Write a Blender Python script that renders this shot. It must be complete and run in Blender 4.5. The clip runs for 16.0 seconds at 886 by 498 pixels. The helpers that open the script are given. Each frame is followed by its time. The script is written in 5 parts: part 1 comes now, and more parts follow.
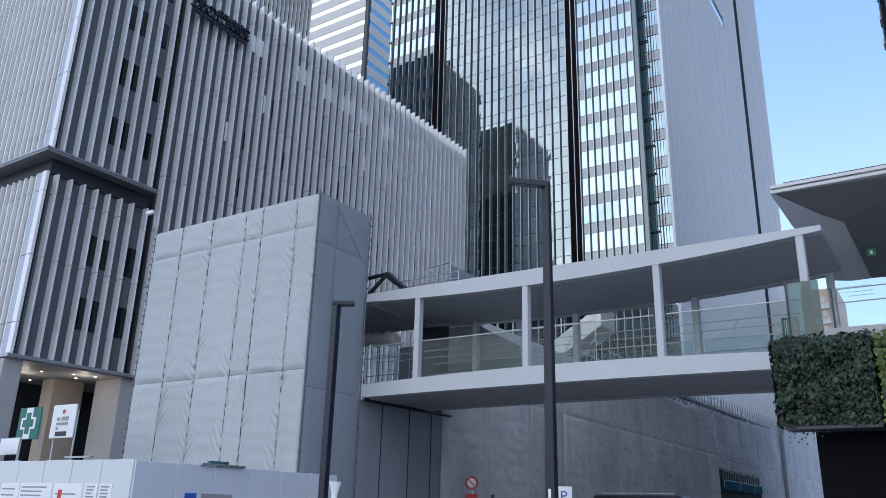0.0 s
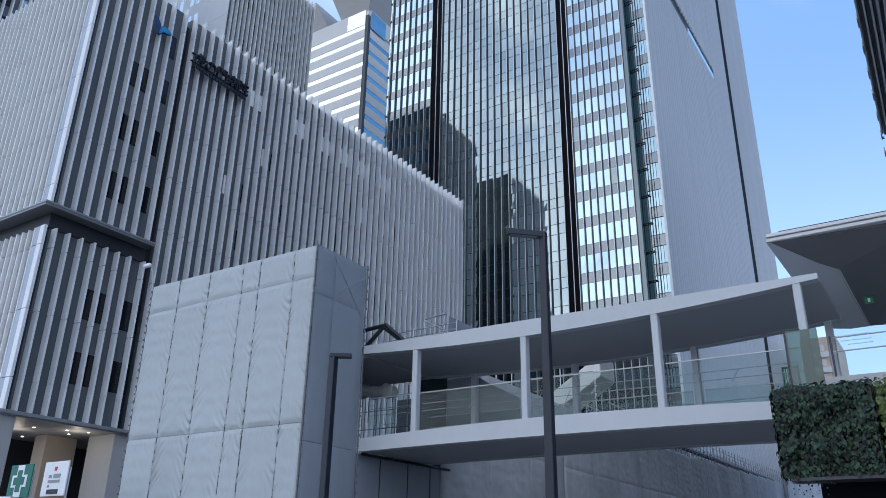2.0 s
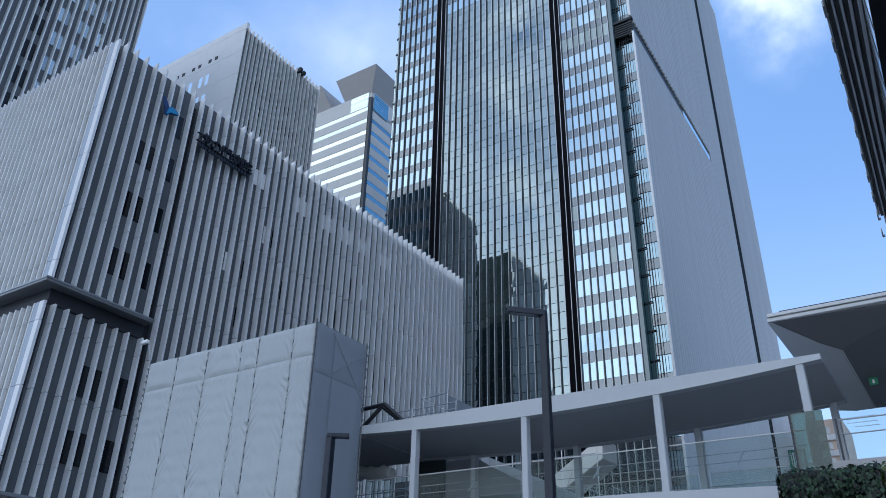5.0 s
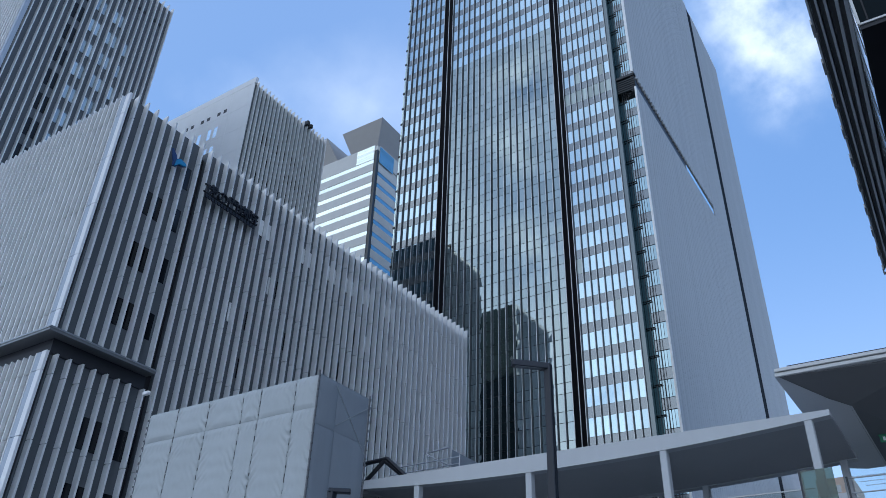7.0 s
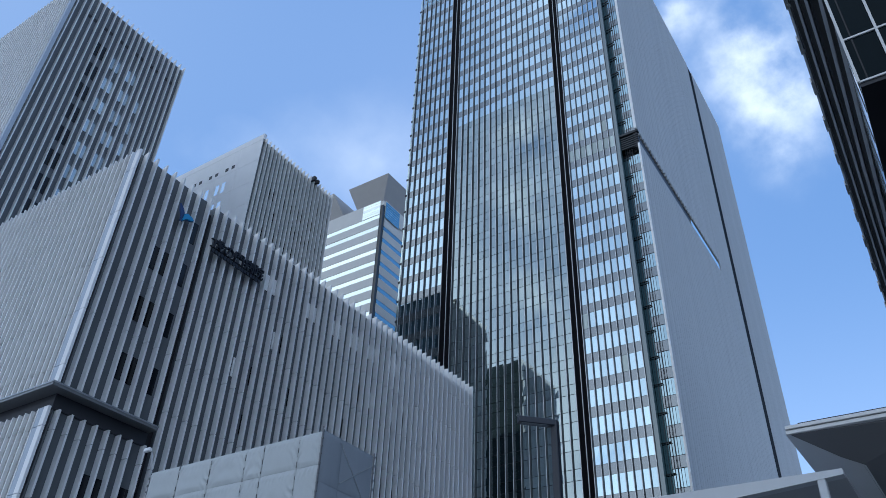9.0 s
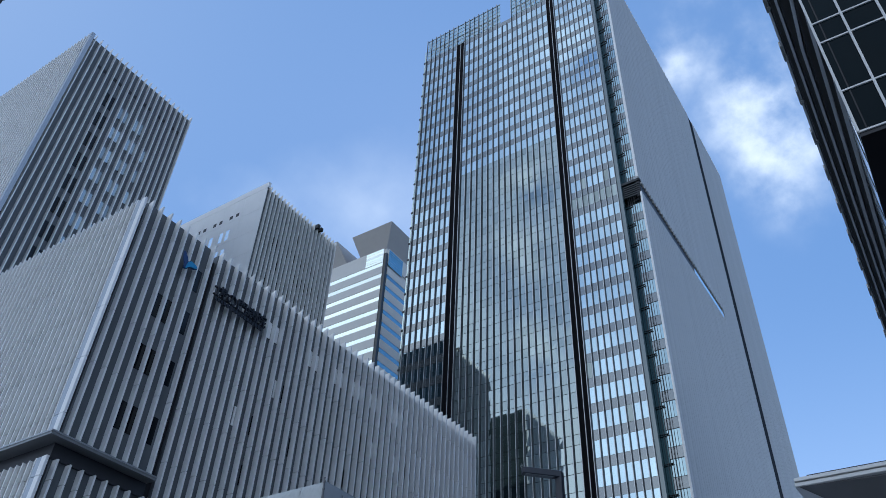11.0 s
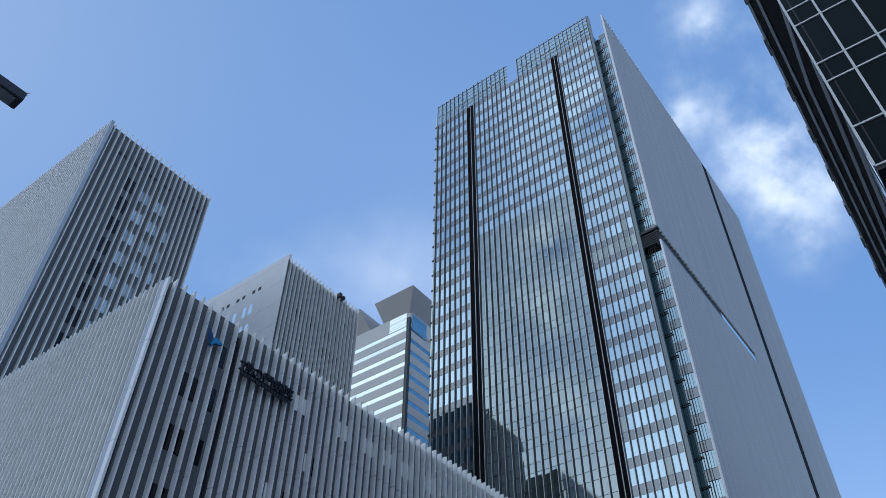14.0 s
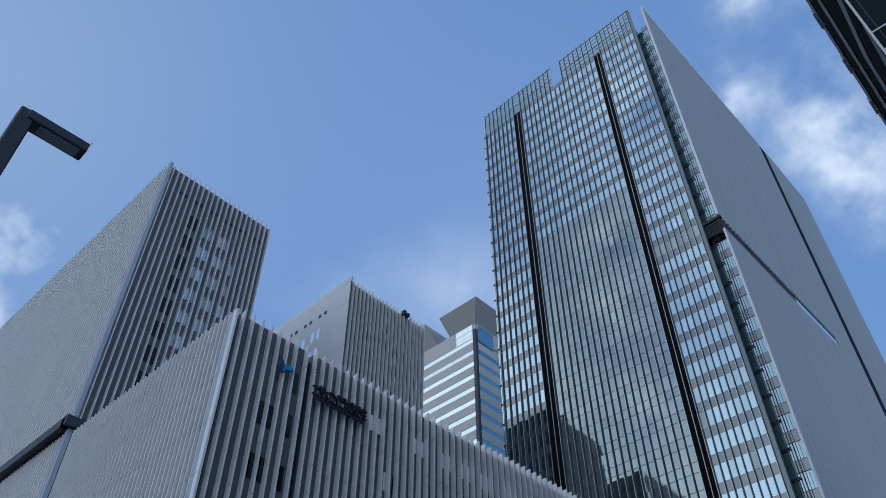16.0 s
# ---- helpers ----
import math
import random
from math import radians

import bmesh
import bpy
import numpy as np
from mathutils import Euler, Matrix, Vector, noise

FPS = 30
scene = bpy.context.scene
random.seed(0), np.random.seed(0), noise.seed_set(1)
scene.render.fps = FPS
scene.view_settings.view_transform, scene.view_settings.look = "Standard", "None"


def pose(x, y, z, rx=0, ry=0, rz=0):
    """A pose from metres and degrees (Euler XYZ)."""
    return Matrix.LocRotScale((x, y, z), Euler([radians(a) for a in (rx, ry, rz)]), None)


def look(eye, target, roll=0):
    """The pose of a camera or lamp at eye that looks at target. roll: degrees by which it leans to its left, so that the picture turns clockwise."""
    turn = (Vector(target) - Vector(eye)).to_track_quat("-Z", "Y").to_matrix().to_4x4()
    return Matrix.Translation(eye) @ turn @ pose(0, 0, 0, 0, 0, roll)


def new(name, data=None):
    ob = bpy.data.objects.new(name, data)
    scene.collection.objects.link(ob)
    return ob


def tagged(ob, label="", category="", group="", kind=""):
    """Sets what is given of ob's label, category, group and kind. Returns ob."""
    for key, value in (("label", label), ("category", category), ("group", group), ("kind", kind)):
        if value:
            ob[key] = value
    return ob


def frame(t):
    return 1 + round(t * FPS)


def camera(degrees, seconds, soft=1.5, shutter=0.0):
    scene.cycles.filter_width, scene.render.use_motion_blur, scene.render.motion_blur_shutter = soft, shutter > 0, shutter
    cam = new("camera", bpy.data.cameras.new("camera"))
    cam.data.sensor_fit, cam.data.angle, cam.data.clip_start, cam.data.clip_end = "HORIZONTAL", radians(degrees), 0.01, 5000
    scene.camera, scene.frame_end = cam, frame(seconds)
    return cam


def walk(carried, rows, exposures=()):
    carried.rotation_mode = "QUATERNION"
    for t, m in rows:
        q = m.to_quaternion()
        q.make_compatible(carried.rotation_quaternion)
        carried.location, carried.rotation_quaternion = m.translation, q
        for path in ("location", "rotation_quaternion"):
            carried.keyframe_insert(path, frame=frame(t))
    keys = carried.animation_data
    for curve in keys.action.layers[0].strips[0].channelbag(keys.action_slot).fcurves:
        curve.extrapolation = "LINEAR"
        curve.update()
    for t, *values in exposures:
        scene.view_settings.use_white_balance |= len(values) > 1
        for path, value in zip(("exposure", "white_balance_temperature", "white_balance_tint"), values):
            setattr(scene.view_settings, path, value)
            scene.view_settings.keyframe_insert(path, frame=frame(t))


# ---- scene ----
# Street corner under towers. World x runs along the footbridge, y along the street.
EYE = (0.0, 0.0, 1.6)
cam = camera(59.35, 16.0, soft=0.7)
# seconds, yaw, pitch, roll in degrees; the eye stays where it is
PATH = [
    (0, 33.40, 18.60, 1.55),
    (0.5, 33.31, 19.57, 1.26),
    (1, 33.28, 20.58, 1.27),
    (1.5, 33.26, 21.49, 1.14),
    (2, 33.28, 22.35, 1.08),
    (2.5, 33.27, 23.21, 1.06),
    (3, 33.25, 24.09, 1.04),
    (3.5, 33.24, 25.08, 1.10),
    (4, 33.26, 26.12, 1.22),
    (6.5, 33.81, 30.91, 1.89),
    (7, 33.93, 31.89, 2.04),
    (7.5, 34.06, 32.88, 2.10),
    (8, 34.20, 33.91, 2.16),
    (8.5, 34.40, 34.94, 2.32),
    (9, 34.60, 35.90, 2.46),
    (11.5, 35.16, 40.28, 2.78),
    (12, 35.22, 41.17, 2.65),
    (12.5, 35.33, 42.07, 2.51),
    (13, 35.64, 42.81, 2.06),
    (13.5, 36.29, 43.41, 1.43),
    (14, 37.33, 43.88, 0.68),
    (14.5, 38.81, 44.24, 0.19),
    (15, 40.52, 44.51, -0.08),
    (15.5, 42.15, 44.71, -0.05),
    (16, 43.40, 44.70, -0.19),
]


def aim(yaw, pitch):
    a, b = radians(yaw), radians(pitch)
    return (EYE[0] - math.sin(a) * math.cos(b), EYE[1] + math.cos(a) * math.cos(b), EYE[2] + math.sin(b))


walk(cam, [(t, look(EYE, aim(yaw, pitch), roll)) for t, yaw, pitch, roll in PATH], exposures=[(0.0, 0.58, 6350, 10), (1.5, 0.46, 6200, 9), (3.5, 0.28, 5950, 7), (7.0, 0.03, 5850, 5), (9.0, -0.04, 5800, 4.5), (12.5, -0.16, 5850, 4.5), (14.0, -0.20, 5850, 4.5), (16.0, -0.43, 5850, 4.5)])

# ---- light ----
SUN_FROM = Vector((-0.392, 0.603, 0.675)).normalized()
sun = new("sun", bpy.data.lights.new("sun", "SUN"))
sun.data.energy, sun.data.angle, sun.data.color = 2.6, radians(0.5), (1.0, 0.95, 0.88)
sun.matrix_world = look(SUN_FROM * 400, (0, 0, 0))
world = bpy.data.worlds.new("sky")
scene.world = world
world.use_nodes = True


def node(nt, kind, **values):
    n = nt.nodes.new(kind)
    for key, value in values.items():
        n.inputs[key.replace("_", " ")].default_value = value
    return n


def build_sky(nt):
    out, bg = nt.nodes["World Output"], nt.nodes["Background"]
    sky = nt.nodes.new("ShaderNodeTexSky")
    sky.sky_type, sky.sun_disc = "NISHITA", False
    sky.sun_elevation = math.asin(SUN_FROM.z)
    sky.sun_rotation = math.atan2(SUN_FROM.x, SUN_FROM.y)
    sky.air_density, sky.dust_density, sky.ozone_density = 1.0, 0.15, 2.2
    link = nt.links.new
    co = nt.nodes.new("ShaderNodeTexCoord")
    # clouds: soft fractal noise on the sky dome, thickest in one tall plume
    def puff(direction, inner, outer, squash):
        sub = nt.nodes.new("ShaderNodeVectorMath")
        sub.operation = "SUBTRACT"
        sub.inputs[1].default_value = direction
        link(co.outputs["Generated"], sub.inputs[0])
        mul = nt.nodes.new("ShaderNodeVectorMath")
        mul.operation = "MULTIPLY"
        mul.inputs[1].default_value = squash
        link(sub.outputs[0], mul.inputs[0])
        ln = nt.nodes.new("ShaderNodeVectorMath")
        ln.operation = "LENGTH"
        link(mul.outputs[0], ln.inputs[0])
        mr = nt.nodes.new("ShaderNodeMapRange")
        mr.inputs["From Min"].default_value, mr.inputs["From Max"].default_value = outer, inner
        link(ln.outputs["Value"], mr.inputs["Value"])
        return mr.outputs[0]
    n1 = node(nt, "ShaderNodeTexNoise", Scale=9.0, Detail=7.0, Roughness=0.55, Distortion=0.0)
    link(co.outputs["Generated"], n1.inputs["Vector"])
    def maths(op, a, b):
        m = nt.nodes.new("ShaderNodeMath")
        m.operation = op
        for i, v in enumerate((a, b)):
            if isinstance(v, (int, float)):
                m.inputs[i].default_value = v
            else:
                link(v, m.inputs[i])
        return m.outputs[0]
    def gather(clouds):
        total = None
        for p in clouds:
            one = maths("MULTIPLY", puff(*p[:4]), p[4])
            total = one if total is None else maths("MAXIMUM", total, one)
        return total
    torn, soft = gather(TORN), gather(SOFT)
    total = maths("MAXIMUM", torn, soft)
    haze = maths("MULTIPLY", maths("SUBTRACT", n1.outputs["Fac"], 0.47), 0.16)
    dens = maths("ADD", maths("ADD", total, maths("MULTIPLY", maths("SUBTRACT", n1.outputs["Fac"], 0.5), maths("ADD", maths("MINIMUM", maths("MULTIPLY", torn, 5.2), 2.1), maths("MULTIPLY", soft, 0.7)))), haze)
    dens = maths("MAXIMUM", dens, gather(VEIL))
    # pale haze towards the horizon all round
    sep = nt.nodes.new("ShaderNodeSeparateXYZ")
    link(co.outputs["Generated"], sep.inputs[0])
    low = nt.nodes.new("ShaderNodeMapRange")
    low.interpolation_type = "SMOOTHSTEP"
    low.inputs["From Min"].default_value, low.inputs["From Max"].default_value = 0.60, -0.05
    low.inputs["To Max"].default_value = 0.72
    link(sep.outputs["Z"], low.inputs["Value"])
    hz = nt.nodes.new("ShaderNodeMix")
    hz.data_type = "RGBA"
    hz.inputs["B"].default_value = (7.4, 9.0, 12.2, 1)
    link(low.outputs[0], hz.inputs["Factor"])
    lim = nt.nodes.new("ShaderNodeMapRange")
    lim.interpolation_type = "SMOOTHSTEP"
    lim.inputs["From Min"].default_value, lim.inputs["From Max"].default_value = 0.02, 0.95
    lim.inputs["To Max"].default_value = 0.84
    link(dens, lim.inputs["Value"])
    mix = nt.nodes.new("ShaderNodeMix")
    mix.data_type = "RGBA"
    mix.inputs["B"].default_value = CLOUD_COLOUR
    link(lim.outputs[0], mix.inputs["Factor"])
    hue = nt.nodes.new("ShaderNodeHueSaturation")
    hue.inputs["Saturation"].default_value = 1.25
    link(sky.outputs[0], hue.inputs["Color"])
    even = nt.nodes.new("ShaderNodeMix")
    even.data_type = "RGBA"
    even.inputs["Factor"].default_value = 0.68
    even.inputs["B"].default_value = (2.25, 3.7, 6.9, 1)
    link(hue.outputs[0], even.inputs["A"])
    link(even.outputs["Result"], hz.inputs["A"])
    link(hz.outputs["Result"], mix.inputs["A"])
    link(mix.outputs["Result"], bg.inputs["Color"])
    bg.inputs["Strength"].default_value = 0.12


def heading(az, el):
    """A direction from degrees to the right of +y and degrees up."""
    a, e = radians(az), radians(el)
    return Vector((math.sin(a) * math.cos(e), math.cos(a) * math.cos(e), math.sin(e)))


CLOUD_COLOUR = (11.5, 11.7, 12.2, 1)
# direction, inner and outer radius, stretch, weight
# torn white clouds in the open sky, then their sunlit fellows behind the walker that the glass mirrors
TORN = [(heading(-3.5, 45.4), 0.0, 0.135, (1.35, 0.75, 0.75), 0.56),
        (heading(-2.4, 50), 0.0, 0.075, (1.0, 1.0, 0.9), 0.36),
        (heading(-3.9, 40), 0.0, 0.06, (1.0, 1.0, 0.8), 0.34),
        (heading(-9.9, 51.2), 0.0, 0.085, (1.0, 1.0, 0.9), 0.40),
        (heading(-5.1, 55.8), 0.0, 0.07, (1.0, 1.0, 1.0), 0.36),
        (heading(-1.4, 53.4), 0.0, 0.06, (1.0, 1.0, 1.0), 0.34),
        (heading(-7, 62), 0.0, 0.12, (1.0, 1.0, 1.0), 0.32),
        (heading(-82.0, 38.8), 0.0, 0.075, (1.0, 1.0, 1.1), 0.52),
        (heading(-79.2, 40.2), 0.0, 0.022, (1.0, 1.0, 1.0), 0.36),
        (heading(-81.0, 33.6), 0.0, 0.07, (1.0, 1.0, 1.0), 0.5),
        (heading(-88.0, 48.0), 0.0, 0.035, (1.0, 1.0, 1.0), 0.36),
        (heading(-80.0, 50.9), 0.0, 0.03, (1.0, 1.0, 1.0), 0.28),
        (heading(-153.3, 44.5), 0.0, 0.05, (1.0, 1.0, 1.4), 0.75),
        (heading(-154.2, 32.0), 0.0, 0.05, (1.0, 1.0, 0.8), 0.8),
        (heading(-152.5, 39.5), 0.0, 0.05, (1.0, 1.0, 1.0), 0.5),
        (heading(-159.9, 53.6), 0.0, 0.06, (1.0, 1.0, 1.3), 0.7),
        (heading(-160.3, 19.5), 0.0, 0.10, (1.0, 1.0, 1.6), 0.85)]
SOFT = [(heading(-42, 42), 0.0, 0.24, (1.0, 1.0, 2.2), 0.36),
        (heading(-52, 40), 0.0, 0.20, (1.0, 1.0, 2.2), 0.28),
        # clouds behind the eye, mirrored in the glass and thickened to light the walls
        (heading(-172, 14), 0.25, 1.05, (1.0, 1.0, 1.7), 0.95),
        (heading(-172, 48), 0.1, 0.9, (1.0, 1.0, 1.0), 0.60),
        (heading(-139, 34), 0.05, 0.30, (1.0, 1.0, 1.0), 0.95),
        # unseen cloud added only to brighten the walls that face +x
        (heading(125, 38), 0.2, 0.95, (1.0, 1.0, 1.2), 0.60)]
# smooth bright veil in the open sky beside the hospital
VEIL = [(heading(-95, 46), 0.0, 0.85, (1.0, 1.0, 1.0), 0.30)]
build_sky(world.node_tree)

# ---- materials ----
MATS = {}


def material(name, colour, rough=0.6, metal=0.0, grain=0.06, scale=1.2, stain=0.10, bump=0.0, bump_scale=30.0, streak=0.0, vary=0.0, spec=0.5, ribs=None, coat=0.0):
    """A plain surface with fine grain, large stains, optional rain streaks and small relief."""
    m = bpy.data.materials.new(name)
    MATS[name] = m
    m.use_nodes = True
    nt = m.node_tree
    b = nt.nodes["Principled BSDF"]
    link = nt.links.new
    co = nt.nodes.new("ShaderNodeTexCoord")
    geo = nt.nodes.new("ShaderNodeNewGeometry")
    big = node(nt, "ShaderNodeTexNoise", Scale=scale * 0.35, Detail=4.0, Roughness=0.6)
    fine = node(nt, "ShaderNodeTexNoise", Scale=scale * 14, Detail=5.0, Roughness=0.65)
    link(geo.outputs["Position"], big.inputs["Vector"])
    link(geo.outputs["Position"], fine.inputs["Vector"])
    def mth(op, a, c):
        n = nt.nodes.new("ShaderNodeMath")
        n.operation = op
        for i, v in enumerate((a, c)):
            if isinstance(v, (int, float)):
                n.inputs[i].default_value = v
            else:
                link(v, n.inputs[i])
        return n.outputs[0]
    f = mth("ADD", 1.0, mth("MULTIPLY", mth("SUBTRACT", big.outputs["Fac"], 0.5), 2 * stain))
    f = mth("ADD", f, mth("MULTIPLY", mth("SUBTRACT", fine.outputs["Fac"], 0.5), 2 * grain))
    if streak:
        mp = nt.nodes.new("ShaderNodeMapping")
        mp.inputs["Scale"].default_value = (2.2, 2.2, 0.12)
        link(geo.outputs["Position"], mp.inputs["Vector"])
        st = node(nt, "ShaderNodeTexNoise", Scale=1.0, Detail=5.0, Roughness=0.6)
        link(mp.outputs[0], st.inputs["Vector"])
        f = mth("ADD", f, mth("MULTIPLY", mth("SUBTRACT", st.outputs["Fac"], 0.5), 2 * streak))
    if vary:
        oi = nt.nodes.new("ShaderNodeObjectInfo")
        f = mth("ADD", f, mth("MULTIPLY", mth("SUBTRACT", oi.outputs["Random"], 0.5), 2 * vary))
        f = mth("ADD", f, mth("MULTIPLY", mth("SUBTRACT", geo.outputs["Random Per Island"], 0.5), 2 * vary))
    hsv = nt.nodes.new("ShaderNodeVectorMath")
    hsv.operation = "SCALE"
    hsv.inputs[0].default_value = colour[:3]
    link(f, hsv.inputs["Scale"])
    link(hsv.outputs[0], b.inputs["Base Color"])
    rg = mth("ADD", rough, mth("MULTIPLY", mth("SUBTRACT", fine.outputs["Fac"], 0.5), 0.18 if rough > 0.15 else 0.01))
    link(rg, b.inputs["Roughness"])
    b.inputs["Metallic"].default_value = metal
    b.inputs["Specular IOR Level"].default_value = spec
    b.inputs["Coat Weight"].default_value = coat
    if bump:
        bn = node(nt, "ShaderNodeTexNoise", Scale=bump_scale, Detail=4.0)
        link(geo.outputs["Position"], bn.inputs["Vector"])
        bp = node(nt, "ShaderNodeBump", Strength=bump, Distance=0.02)
        link(bn.outputs["Fac"], bp.inputs["Height"])
        link(bp.outputs[0], b.inputs["Normal"])
    return m


def mirror_glass(name, colour, metal, rough=0.02, vary=0.12):
    m = material(name, colour, rough, metal, grain=0.0, stain=0.03, vary=vary)
    return m


def clear_glass(name, tint, haze=0.08):
    m = bpy.data.materials.new(name)
    MATS[name] = m
    m.use_nodes = True
    nt = m.node_tree
    nt.nodes.remove(nt.nodes["Principled BSDF"])
    tr = node(nt, "ShaderNodeBsdfTransparent", Color=(*tint, 1))
    gl = node(nt, "ShaderNodeBsdfGlossy", Color=(0.9, 0.95, 0.95, 1), Roughness=0.03)
    fr = node(nt, "ShaderNodeLayerWeight", Blend=0.12)
    ad = nt.nodes.new("ShaderNodeMath")
    ad.operation = "MULTIPLY_ADD"
    ad.inputs[1].default_value = 0.2
    ad.inputs[2].default_value = haze
    mx = nt.nodes.new("ShaderNodeMixShader")
    nt.links.new(fr.outputs["Facing"], ad.inputs[0])
    nt.links.new(ad.outputs[0], mx.inputs[0])
    nt.links.new(tr.outputs[0], mx.inputs[1])
    nt.links.new(gl.outputs[0], mx.inputs[2])
    nt.links.new(mx.outputs[0], nt.nodes["Material Output"].inputs[0])
    return m


def glow(name, colour, strength):
    m = bpy.data.materials.new(name)
    MATS[name] = m
    m.use_nodes = True
    b = m.node_tree.nodes["Principled BSDF"]
    b.inputs["Emission Color"].default_value = (*colour, 1)
    b.inputs["Emission Strength"].default_value = strength
    return m


FIN = material("fin_aluminium", (0.80, 0.795, 0.78), 0.42, 0.1, grain=0.03, stain=0.05, vary=0.05)
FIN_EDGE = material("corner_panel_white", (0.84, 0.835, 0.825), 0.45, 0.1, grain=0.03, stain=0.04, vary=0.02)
RECESS = material("recess_panel_grey", (0.100, 0.112, 0.124), 0.5, 0.1, grain=0.05, stain=0.08, vary=0.05)
BLACKMETAL = material("black_metal", (0.02, 0.02, 0.024), 0.4, 0.3, stain=0.1)
BAND = material("band_dark_metal", (0.045, 0.047, 0.055), 0.5, 0.3, stain=0.1)
WINDARK = material("dark_window_glass", (0.010, 0.012, 0.016), 0.08, 0.0, grain=0.0, stain=0.05, vary=0.3, spec=0.3)
WINLIGHT = mirror_glass("light_window_glass", (0.48, 0.51, 0.53), 0.25, 0.06, 0.2)
PANEL = material("light_wall_panel", (0.78, 0.78, 0.78), 0.5, 0.1, grain=0.03, stain=0.06, streak=0.03)
SIDE = material("tower_side_metal", (0.45, 0.445, 0.43), 0.55, 0.05, grain=0.03, stain=0.05, vary=0.05, streak=0.04)
SPANDREL = material("spandrel_grey", (0.255, 0.282, 0.305), 0.08, 0.75, grain=0.02, stain=0.03, vary=0.05)
TOWERGLASS = mirror_glass("tower_window_glass", (0.50, 0.645, 0.74), 0.99)
DARKGLASS = mirror_glass("tower_centre_glass", (0.36, 0.425, 0.44), 0.99)
MULLION = material("mullion_dark_metal", (0.030, 0.034, 0.040), 0.45, 0.2, grain=0.02, stain=0.03)
MULLNOSE = material("mullion_bright_nose", (0.58, 0.60, 0.62), 0.35, 0.5, grain=0.02, stain=0.03)
PILASTER = material("pilaster_dark_bronze", (0.006, 0.006, 0.008), 0.7, 0.0, stain=0.08, spec=0.06)
SCREEN = clear_glass("screen_glass", (0.74, 0.83, 0.81), 0.20)
RAILGLASS = clear_glass("rail_glass", (0.84, 0.89, 0.89), 0.008)
GREENGLASS = clear_glass("green_edged_glass", (0.26, 0.36, 0.33), 0.06)
BRIDGE = material("bridge_white_paint", (0.495, 0.51, 0.525), 0.45, 0.0, grain=0.02, stain=0.06, streak=0.06, bump=0.03)
SOFFIT = material("soffit_grey", (0.39, 0.39, 0.405), 0.55, 0.0, grain=0.03, stain=0.10)
STEEL = material("steel_pipe", (0.40, 0.41, 0.42), 0.4, 0.6, stain=0.1)
LAMPMETAL = material("lamp_dark_paint", (0.014, 0.018, 0.028), 0.4, 0.2, grain=0.05, stain=0.08)
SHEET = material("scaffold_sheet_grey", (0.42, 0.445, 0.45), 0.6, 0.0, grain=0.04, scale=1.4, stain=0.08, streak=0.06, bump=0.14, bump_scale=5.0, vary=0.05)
NETMAT = material("netting_grey", (0.50, 0.50, 0.495), 0.8, 0.0, grain=0.14, stain=0.34, streak=0.22, vary=0.08, spec=0.12, bump=0.6, bump_scale=4.0)
HOARD = material("hoarding_white", (0.62, 0.65, 0.65), 0.4, 0.0, grain=0.02, stain=0.05, streak=0.04)
CONCRETE = material("concrete", (0.42, 0.41, 0.40), 0.75, 0.0, grain=0.1, stain=0.12, streak=0.08, bump=0.2)
ASPHALT = material("asphalt", (0.055, 0.055, 0.058), 0.85, 0.0, grain=0.3, stain=0.15, scale=2.0, bump=0.3)
PAVING = material("paving_grey", (0.32, 0.31, 0.30), 0.8, 0.0, grain=0.12, stain=0.1)
CANOPY = material("canopy_panel", (0.60, 0.60, 0.59), 0.45, 0.1, grain=0.03, stain=0.06)
STONE = material("light_grey_stone", (0.64, 0.63, 0.60), 0.7, 0.0, grain=0.04, stain=0.05)
STRIPEGLASS = mirror_glass("stripe_glass", (0.86, 0.97, 0.98), 0.8, 0.08)
# face of the end panels, painted darker than their white noses to imitate shading
ENDFIN = material("end_panel_shaded_grey", (0.335, 0.34, 0.332), 0.5, 0.1, grain=0.03, stain=0.05, vary=0.05)
WINGWIN = mirror_glass("wing_window_glass", (0.50, 0.58, 0.62), 0.6, 0.05, 0.3)
SHAFT = material("shaft_dark_glass", (0.035, 0.042, 0.048), 0.2, 0.3, grain=0.0, stain=0.03)
PALEWIN = mirror_glass("pale_window_glass", (0.88, 0.96, 1.0), 0.99, 0.05)
REAR = material("shade_and_board_dark", (0.050, 0.066, 0.068), 0.9, 0.0, stain=0.1, spec=0.05)
RETURN = mirror_glass("return_panel_glass", (0.22, 0.26, 0.28), 0.5, 0.12)
IVY = material("ivy_leaf", (0.030, 0.066, 0.030), 0.4, 0.0, grain=0.2, stain=0.25, vary=0.6, spec=0.35)
IVYSHADE = material("ivy_gap_shade", (0.006, 0.011, 0.006), 0.6, 0.0, grain=0.2, stain=0.25)
IVYYELLOW = material("yellow_leaf", (0.07, 0.10, 0.015), 0.5, 0.0, grain=0.2, stain=0.25, vary=0.3)
GREEN = material("sign_green", (0.0, 0.135, 0.088), 0.45, 0.0)
WHITE = material("sign_white", (0.80, 0.80, 0.80), 0.45, 0.0, stain=0.04)
BLACK = material("sign_black", (0.02, 0.02, 0.02), 0.5, 0.0)
RED = material("sign_red", (0.5, 0.03, 0.03), 0.5, 0.0)
BLUE = material("sign_blue", (0.03, 0.10, 0.42), 0.5, 0.0)


